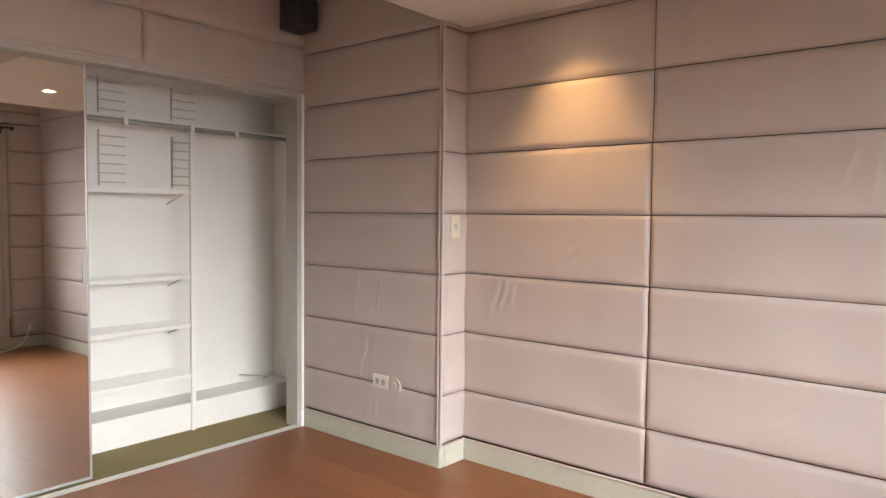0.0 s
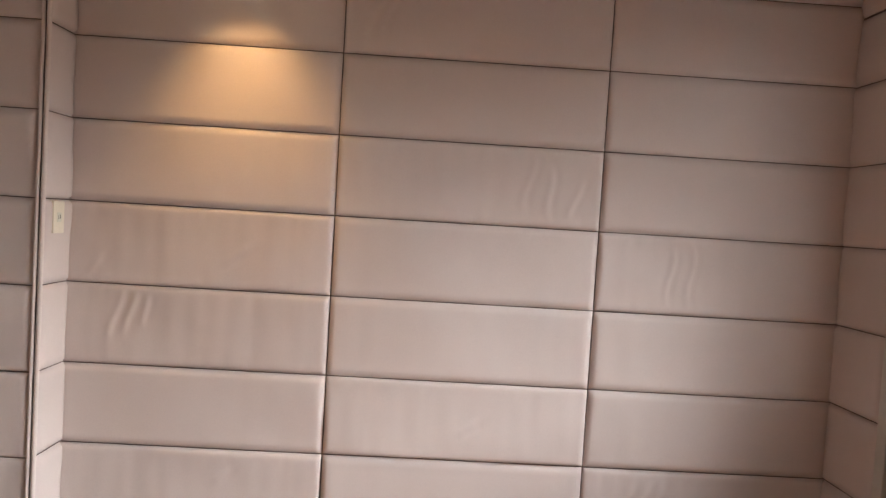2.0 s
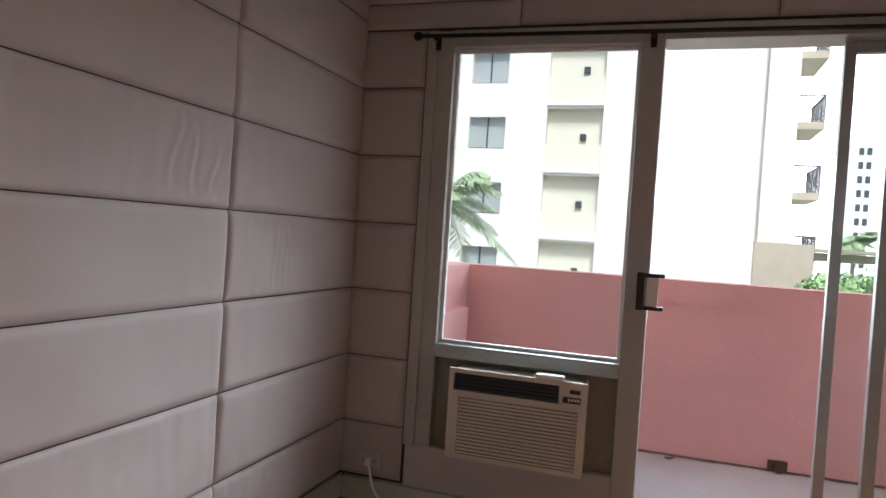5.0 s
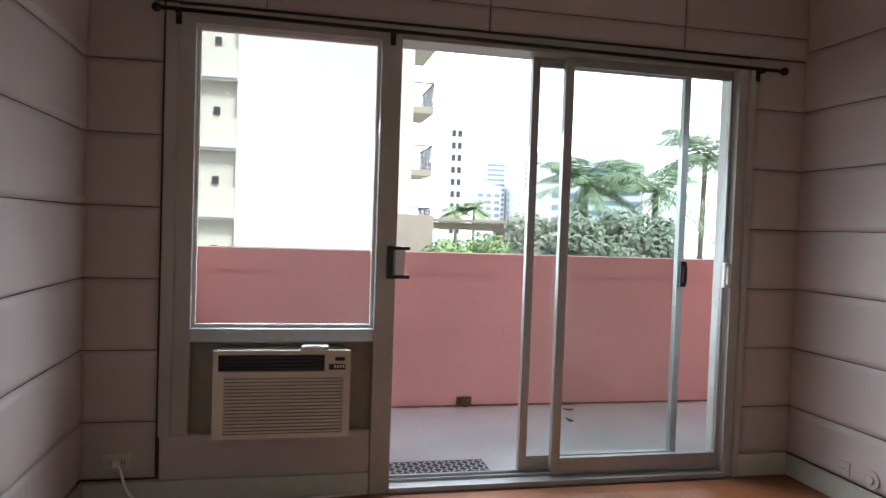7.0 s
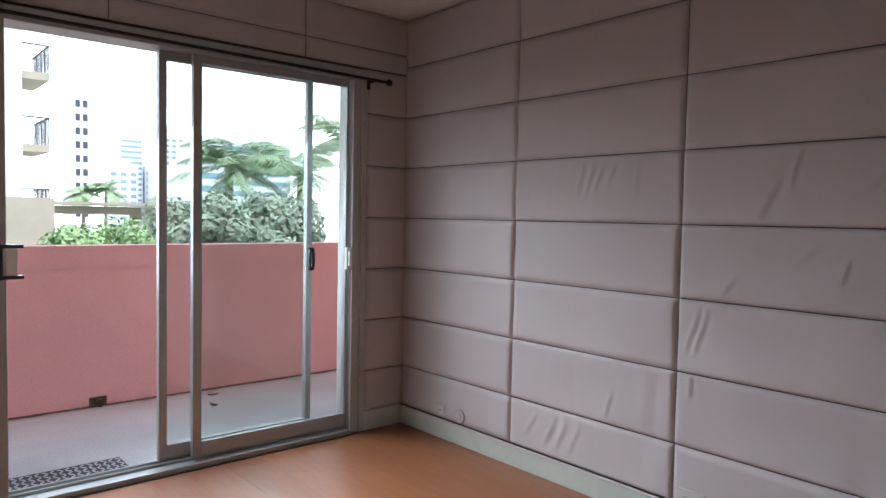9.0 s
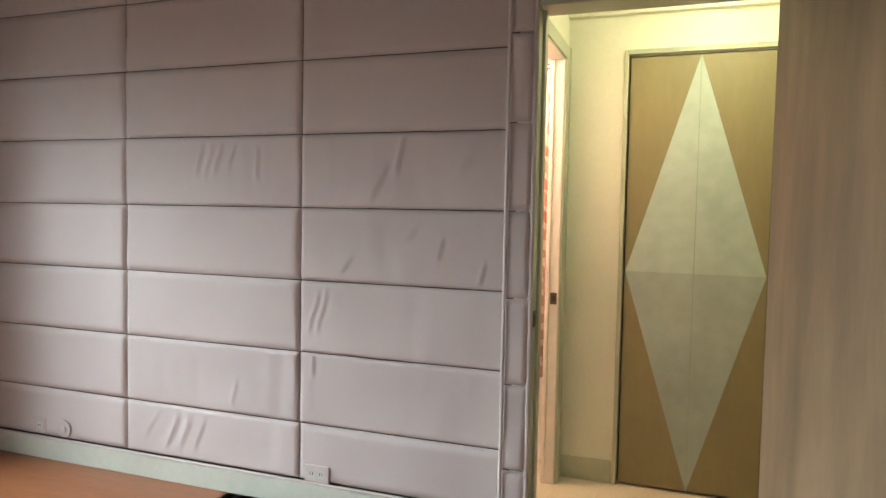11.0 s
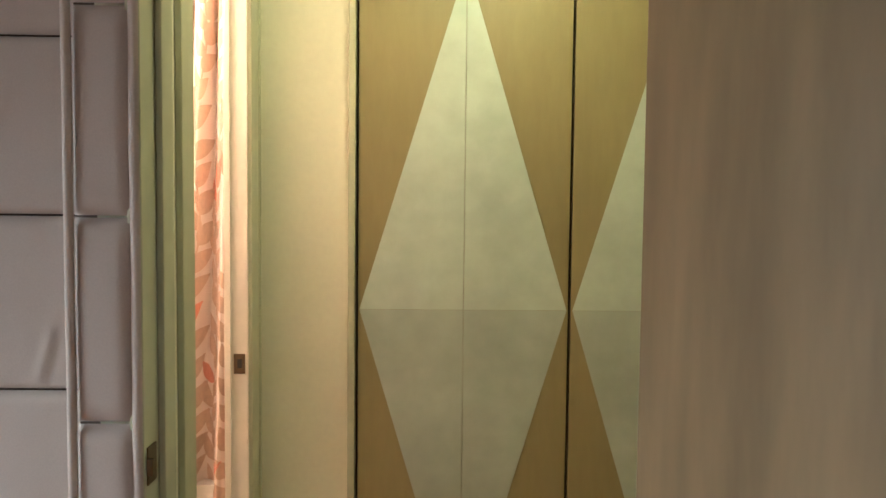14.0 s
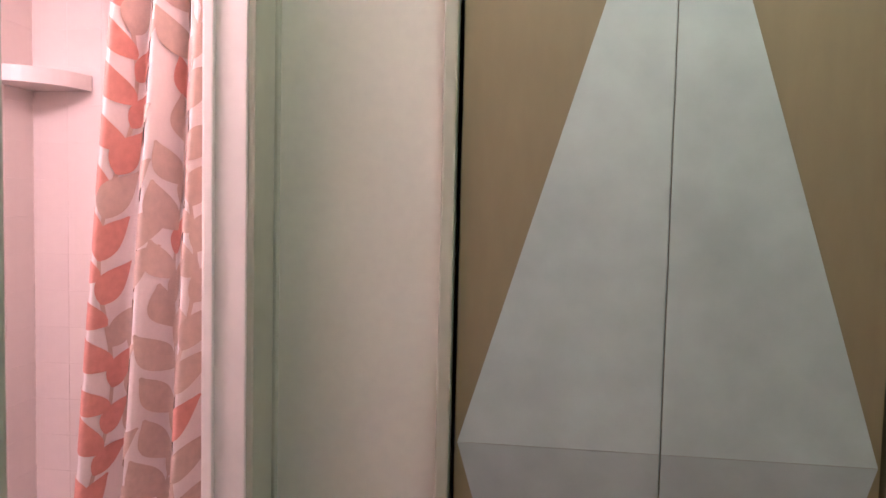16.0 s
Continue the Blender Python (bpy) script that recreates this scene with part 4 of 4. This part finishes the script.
for lx, ly, turn in ((2.10, 0.32, 0.4), (2.36, 0.22, 1.3), (2.46, 1.55, 2.2)):
    lf = thing("dry_leaf", (lx, ly, -0.05), "small curled brown leaf on the balcony floor", "leaf", group="dry leaves on the balcony")
    bm = bmesh.new()
    rows_ = [[bm.verts.new((lx + math.cos(turn) * (k - 4) * 0.009 - math.sin(turn) * w * 0.012 * math.sin(math.pi * (k + 0.3) / 8.6), ly + math.sin(turn) * (k - 4) * 0.009 + math.cos(turn) * w * 0.012 * math.sin(math.pi * (k + 0.3) / 8.6), -0.046 + 0.010 * abs(w) + 0.0006 * (k - 4) ** 2)) for w in (-1, 0, 1)] for k in range(9)]
    for a, b in zip(rows_, rows_[1:]):
        for k in range(2):
            bm.faces.new((a[k], a[k + 1], b[k + 1], b[k]))
    part("blade", bm, M_GRIME, lf)
# unseen wall above the room, added to keep the sun off the balcony
slab("balcony_shade_wall", XE + 0.1, 1.11, -6.0, 7.0, 2.60, 14.0, M_PINK, "unseen pink wall added above to shade the balcony", "wall")

# ---- outside: ground, haze, buildings, plants ----
M_GROUND = material("ground_paving", (0.30, 0.30, 0.27), 0.9, grain=0.1, scale=2, stain=0.2, stain_scale=0.1)
M_TOWER = material("tower_white", (0.80, 0.78, 0.72), 0.85, grain=0.03, scale=3, stain=0.04, stain_scale=0.3)
M_TCREAM = material("tower_cream", (0.78, 0.75, 0.63), 0.85, grain=0.03, scale=3, stain=0.05, stain_scale=0.3)
M_TGLASS = material("tower_glass", (0.42, 0.45, 0.45), 0.15, grain=0.1, scale=1.5)
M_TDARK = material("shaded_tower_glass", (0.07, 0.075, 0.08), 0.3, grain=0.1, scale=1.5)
M_TFAR = material("far_tower_paint", (0.78, 0.79, 0.80), 0.9, grain=0.02, scale=0.5)
M_TBLUE = material("far_blue_glass", (0.26, 0.37, 0.42), 0.3, grain=0.08, scale=0.6)
M_SLAB = material("balcony_slab_paint", (0.42, 0.39, 0.31), 0.9, grain=0.04, scale=3, stain=0.08, stain_scale=0.5)
M_RAIL = material("balcony_rail", (0.06, 0.065, 0.07), 0.5, grain=0.1)
M_BARK = material("palm_bark", (0.26, 0.21, 0.16), 0.9, grain=0.2, scale=9, bump=0.4, stretch=(1, 1, 6))
M_FROND = material("palm_frond", (0.31, 0.40, 0.24), 0.9, grain=0.2, scale=3, stain=0.25, stain_scale=0.8)
M_BUSH = material("bush_leaf", (0.36, 0.42, 0.32), 0.9, grain=0.25, scale=4, stain=0.25, stain_scale=1.0)
M_HEDGE = material("hedge_leaf", (0.27, 0.40, 0.18), 0.9, grain=0.25, scale=4, stain=0.25, stain_scale=1.0)
M_HAZE = glow("haze_glow", (0.97, 0.985, 1.0), HAZE)
GZ = -7.0
tagged(part("ground", box(bmesh.new(), 2.8, 900, -900, 900, GZ - 0.5, GZ), M_GROUND), "pale paved ground far below", "ground", kind="structure")
bm = bmesh.new()
ring = [(300 * math.cos(radians(a)), 300 * math.sin(radians(a))) for a in range(-85, 86, 5)]
lo, hi = [bm.verts.new((x, y, GZ)) for x, y in ring], [bm.verts.new((x, y, 240)) for x, y in ring]
for i in range(len(ring) - 1):
    bm.faces.new((lo[i], lo[i + 1], hi[i + 1], hi[i]))
tagged(part("backdrop", bm, M_HAZE), "bright white hazy sky", "sky", kind="structure")

BX = 26.0
tw = thing("apartment_tower", (BX + 6, 4, GZ), "white apartment tower with square windows and loggias", "building")
floors = [2.24 + 2.72 * k for k in range(-3, 7)]
holes = [(8.47, 10.03, z, z + 1.32) for z in floors] + [(4.50, 6.75, z + 0.45 - 1.25, z + 0.45 + 1.25) for z in floors]
part("wall", cutter_boxes(bmesh.new(), -1.40, 13.90, GZ, 22.0, holes, BX, BX + 0.4), M_TOWER, tw)
part("body", box(bmesh.new(), BX + 1.9, BX + 12, -1.40, 13.90, GZ, 22.0), M_TOWER, tw)
part("side_column", box(bmesh.new(), BX - 0.25, BX + 12, -2.45, -1.40, GZ, 22.0), M_TCREAM, tw, "cream side column")
part("loggia_back", box(bmesh.new(), BX + 0.34, BX + 1.9, 4.40, 6.90, GZ, 22.0), M_TCREAM, tw, "cream loggia wall")
for z in floors:
    w = part("window", box(bmesh.new(), BX + 0.22, BX + 0.30, 8.47, 10.03, z, z + 1.32), M_TGLASS, tw)
    part("window_frame", box(box(bmesh.new(), BX + 0.16, BX + 0.22, 9.23, 9.28, z, z + 1.32), BX + 0.14, BX + 0.22, 8.47, 10.03, z, z + 0.05), M_RAIL, w)
    lg = part("loggia_slab", box(bmesh.new(), BX - 0.06, BX + 0.34, 4.50, 6.75, z - 0.92, z - 0.78), M_TOWER, tw)
    part("loggia_rail", box(bmesh.new(), BX + 0.05, BX + 0.10, 4.50, 6.75, z - 0.78, z + 0.25), M_TCREAM, lg)
    part("wall_lamp", box(bmesh.new(), BX + 0.26, BX + 0.34, 5.15, 5.40, z + 0.42, z + 0.70), M_RAIL, lg)
    bs_ = part("balcony_slab", box(bmesh.new(), BX + 1.5, BX + 4.5, -3.65, -2.45, z - 1.50, z - 1.22), M_SLAB, tw)
    bm = bmesh.new()
    box(bm, BX + 1.5, BX + 4.5, -3.65, -3.60, z - 0.22, z - 0.16)
    box(bm, BX + 1.5, BX + 1.55, -3.65, -2.45, z - 0.22, z - 0.16)
    for k in range(9):
        box(bm, BX + 1.5, BX + 1.53, -3.65 + k * 0.14, -3.62 + k * 0.14, z - 1.22, z - 0.2)
    for k in range(14):
        box(bm, BX + 1.5 + k * 0.22, BX + 1.53 + k * 0.22, -3.65, -3.62, z - 1.22, z - 0.2)
    part("balcony_rail", bm, M_RAIL, bs_)["kind"] = "stuff"


def far_tower(at, w, d, top, bands, mat, wall, label, columns=0, name="distant_tower"):
    """A tower with its window bands or columns as parts."""
    x, y = at
    t = thing(name, (x, y, GZ), label, "building")
    part("wall", box(bmesh.new(), x, x + d, y - w / 2, y + w / 2, GZ, top), wall, t)
    part("roof", box(bmesh.new(), x + 0.3, x + d - 0.3, y - w / 4, y + w / 4, top, top + 0.8), wall, t)
    n = int((top + 2) / bands)
    for k in range(n):
        z = top - 1.0 - k * bands
        if columns:
            for c in range(columns):
                yy = y - w / 2 + (c + 0.5) * w / columns
                part("window", box(bmesh.new(), x - 0.06, x + 0.04, yy - 0.30 * w / columns, yy + 0.30 * w / columns, z - bands * 0.5, z), mat, t)
        else:
            part("window", box(bmesh.new(), x - 0.06, x + 0.04, y - w * 0.45, y + w * 0.45, z - bands * 0.45, z), mat, t)
    return t


def along(slope, x):
    return 2.22 + slope * (x + 2.44)


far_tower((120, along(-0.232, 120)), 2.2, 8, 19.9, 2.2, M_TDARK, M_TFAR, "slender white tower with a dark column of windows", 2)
far_tower((120, along(-0.294, 120)), 3.7, 8, 14.2, 0.9, M_TBLUE, M_TFAR, "hazy white tower with pale blue windows")
far_tower((118, along(-0.284, 118)), 4.6, 2, 8.6, 1.2, M_TBLUE, M_TFAR, "stepped white building before the blue tower", 3)
far_tower((120, along(-0.324, 120)), 3.0, 8, 9.0, 1.1, M_TBLUE, M_TFAR, "low hazy white building", 2)
far_tower((110, along(-0.366, 110)), 6.3, 8, 13.9, 0.9, M_TBLUE, M_TFAR, "hazy blue-grey office tower", 6)
far_tower((70, along(-0.472, 70)), 9.4, 10, 9.5, 1.2, M_TBLUE, M_TFAR, "white terraced hotel block", 0)
far_tower((68, along(-0.410, 68)), 4.0, 10, 6.4, 1.3, M_TBLUE, M_TFAR, "lower white hotel wing", 0)
far_tower((42, 0.86 + 0.585 * 43.5), 6.2, 8, 22.0, 2.75, M_TGLASS, M_TOWER, "white apartment tower with dark window bands", 2)
far_tower((30, 0.86 + 0.69 * 31.5), 2.0, 6, 6.4, 2.6, M_TGLASS, M_TCREAM, "low yellow building with a pitched roof", 1, "low_building")

# pergola roof of the car park
pg = thing("carport", (20, -4, GZ), "beige carport roof on posts beside green shrubs", "carport")
part("beam", box(bmesh.new(), 20.0, 20.5, -8.0, -2.0, 1.16, 1.40), M_SLAB, pg)
part("roof", box(bmesh.new(), 19.8, 24.0, -8.2, -1.9, 1.44, 1.53), M_SLAB, pg)
for y in (-2.15, -4.6, -7.2):
    part("post", box(bmesh.new(), 20.1, 20.4, y - 0.14, y + 0.14, GZ, 1.16), M_SLAB, pg)
part("low_wall", box(bmesh.new(), 19.0, 19.3, -2.1, -0.6, GZ, 1.6), M_SLAB, pg)


def palm(x, y, zc, size, seed, label):
    r = random.Random(seed)
    t = thing("palm_tree", (x, y, GZ), label, "tree", group="palms beside the building")
    bm = bmesh.new()
    n, prev = 14, None
    for i in range(n + 1):
        f = i / n
        c = Vector((x + 0.5 * (1 - f) ** 2, y + 0.3 * math.sin(f * 2) - 0.3 * math.sin(2), GZ + (zc - GZ) * f))
        rad = 0.13 - 0.05 * f + 0.010 * (i % 2)
        ring_ = [bm.verts.new(c + Vector((math.cos(a) * rad, math.sin(a) * rad, 0))) for a in [k * math.tau / 10 for k in range(10)]]
        if prev:
            for k in range(10):
                bm.faces.new((prev[k], prev[(k + 1) % 10], ring_[(k + 1) % 10], ring_[k]))
        prev = ring_
    part("trunk", bm, M_BARK, t, "", True)
    c = Vector((x, y, zc))
    for k in range(20):
        az = k * 2.399 + r.uniform(-0.2, 0.2)
        lift = r.uniform(-0.6, 1.6)
        L = size * r.uniform(0.85, 1.15)
        d = Vector((math.cos(az), math.sin(az), 0))
        bm = bmesh.new()
        m, pts_ = 34, []
        for i in range(m + 1):
            f = i / m
            pts_.append(c + d * (L * f * math.cos(lift * 0.6)) + Vector((0, 0, L * (lift * 0.78 * f - (0.42 + 0.24 * abs(lift)) * f * f))))
        side = Vector((-d.y, d.x, 0))
        for i in range(m):
            p, q = pts_[i], pts_[i + 1]
            for v in ((p - side * 0.018, p + side * 0.018, q + side * 0.012, q - side * 0.012),):
                bm.faces.new([bm.verts.new(u) for u in v])
            f = i / m
            ll = size * 0.34 * math.sin(math.pi * min(1, 0.12 + 0.86 * f)) + 0.05
            for s in (-1, 1):
                for h in (0.0,):
                    b0 = p.lerp(q, h)
                    out = (side * s * 0.85 + (q - p).normalized() * 0.55 + Vector((0, 0, -0.30 - r.uniform(0, 0.4)))).normalized()
                    wv = (q - p).normalized() * 0.022
                    tip = b0 + out * ll * r.uniform(0.8, 1.05)
                    midp = b0 + out * ll * 0.5 + Vector((0, 0, 0.03))
                    a_, b_, c_, d_, e_ = [bm.verts.new(u) for u in (b0 - wv * 0.6, b0 + wv * 0.6, midp + wv, midp - wv, tip)]
                    bm.faces.new((a_, b_, c_, d_))
                    bm.faces.new((d_, c_, e_))
        part("frond", bm, M_FROND, t)


palm(18.0, along(-0.438, 18), 2.72, 1.9, 1, "coconut palm with drooping green fronds")
palm(17.0, along(-0.556, 17), 2.55, 2.5, 2, "coconut palm with broad green fronds")
palm(19.0, along(-0.640, 19), 3.9, 2.6, 3, "tall coconut palm behind the balcony")
palm(14.5, 1.7 + 0.335 * 16.4, 2.05, 2.1, 4, "bright green palm beside the white tower")
palm(40.0, along(-0.235, 40), 2.3, 1.3, 5, "small far palm above the carport")
palm(40.0, along(-0.262, 40), 2.5, 1.3, 6, "small far palm above the carport")


def shrub(name, x, y, z0, z1, w, count, mat, label, seed, size=0.10):
    r = random.Random(seed)
    t = thing(name, (x, y, GZ), label, "shrub")
    part("stem", rod(bmesh.new(), (x, y, GZ), (x, y, z0 + 0.4), 0.10, 8, 0.05), M_BARK, t)
    bm = bmesh.new()
    lobes = [(Vector((x + r.uniform(-0.4, 0.4) * w, y + r.uniform(-0.45, 0.45) * w, z0 + (z1 - z0) * r.uniform(0.25, 0.82))), r.uniform(0.18, 0.32) * w) for _ in range(12)]
    for _ in range(count):
        c, rad = r.choice(lobes)
        v = Vector((r.gauss(0, 1), r.gauss(0, 1), r.gauss(0, 1))).normalized()
        p = c + Vector((v.x * rad, v.y * rad, v.z * rad * 0.75)) * r.uniform(0.75, 1.05)
        p.z = min(max(p.z, z0), z1 + r.uniform(-0.05, 0.12))
        v = (v + Vector((r.gauss(0, 0.35), r.gauss(0, 0.35), r.gauss(0.25, 0.35)))).normalized()
        u = Vector((r.gauss(0, 1), r.gauss(0, 1), r.gauss(0, 0.7)))
        u = (u - v * u.dot(v)).normalized() * size
        q = u.cross(v).normalized() * size * 0.45
        bm.faces.new([bm.verts.new(p + k) for k in (-u, q, u, -q)])
    o = part("foliage", bm, mat, t)
    o["kind"] = "stuff"


shrub("flowering_shrub", 13.0, along(-0.425, 13), -0.8, 2.0, 2.1, 6000, M_BUSH, "broad grey-green shrub beyond the parapet", 11, 0.085)
shrub("flowering_shrub", 13.2, along(-0.475, 13.2), -0.8, 2.2, 2.3, 6500, M_BUSH, "large grey-green shrub beyond the parapet", 12, 0.085)
shrub("flowering_shrub", 12.8, along(-0.545, 12.8), -0.8, 1.95, 2.0, 5500, M_BUSH, "rounded grey-green shrub beyond the parapet", 13, 0.085)
shrub("hedge", 17.0, along(-0.345, 17), -0.9, 1.15, 2.2, 2800, M_HEDGE, "bright green hedge under the carport", 14)
shrub("hedge", 17.0, along(-0.265, 17), -0.9, 1.15, 2.2, 2800, M_HEDGE, "bright green hedge under the carport", 15)
shrub("hedge", 19.5, along(-0.235, 19.5), -0.9, 1.1, 1.8, 1600, M_HEDGE, "bright green hedge under the carport", 16)

# ---- pieces: pads, planks and tiles ----
for k, (parent, axis, at, a, b, c, d, sign, seed, creases) in enumerate(PADS):
    me = pad_mesh("pad", b - a - 0.0035, d - c - 0.0035, seed, creases)
    ob = new("pad", me)
    ob.parent = parent
    turn = {("y", 1): 0, ("y", -1): 180, ("x", 1): -90, ("x", -1): 90}[(axis, sign)]
    mid = (a + b) / 2
    ob.matrix_world = pose(mid, at, (c + d) / 2, 0, 0, turn) if axis == "y" else pose(at, mid, (c + d) / 2, 0, 0, turn)

floor_room = thing("floor", (-1.1, 1.3, 0), "reddish brown laminate plank floor", "floor", kind="structure")
plank_meshes = {}
rng = random.Random(3)
PW, PL = 0.193, 1.21
y, r = YS, 0
while y < YN:
    y1 = min(y + PW, YN)
    x = -3.085 - (r * 0.437) % PL
    while x < XE:
        x0, x1 = max(x, -3.085), min(x + PL, XE + 0.01)
        if x1 - x0 > 0.02:
            key = (round(x1 - x0, 3), round(y1 - y, 3))
            if key not in plank_meshes:
                w, h = key
                bm = box(bmesh.new(), -w / 2 + 0.0004, w / 2 - 0.0004, -h / 2 + 0.0004, h / 2 - 0.0004, -0.010, 0.0)
                me = bpy.data.meshes.new("plank")
                bmesh.ops.recalc_face_normals(bm, faces=bm.faces)
                bm.to_mesh(me)
                bm.free()
                me.materials.append(M_PLANK)
                plank_meshes[key] = me
            ob = new("plank", plank_meshes[key])
            ob.parent = floor_room
            ob.location = ((x0 + x1) / 2 + 1.1, (y + y1) / 2 - 1.3, 0)
        x += PL
    y, r = y1, r + 1

TS = 0.108
bm = box(bmesh.new(), -TS / 2 + 0.0007, TS / 2 - 0.0007, -0.004, 0.004, -TS / 2 + 0.0007, TS / 2 - 0.0007, 0.0005)
tile_me = bpy.data.meshes.new("tile")
bmesh.ops.recalc_face_normals(bm, faces=bm.faces)
bm.to_mesh(tile_me)
bm.free()
tile_me.materials.append(M_TILE)
for j in range(16):
    z = 0.50 + TS * j
    for i in range(8):
        ob = new("tile", tile_me)
        ob.parent = bs
        ob.location = (-0.870 - TS / 2 - i * TS, -1.9932, z)
    for i in range(6):
        ob = new("tile", tile_me)
        ob.parent = be
        ob.location = (-0.8648, -1.984 + TS / 2 + i * TS, z)
        ob.rotation_euler = (0, 0, radians(90))
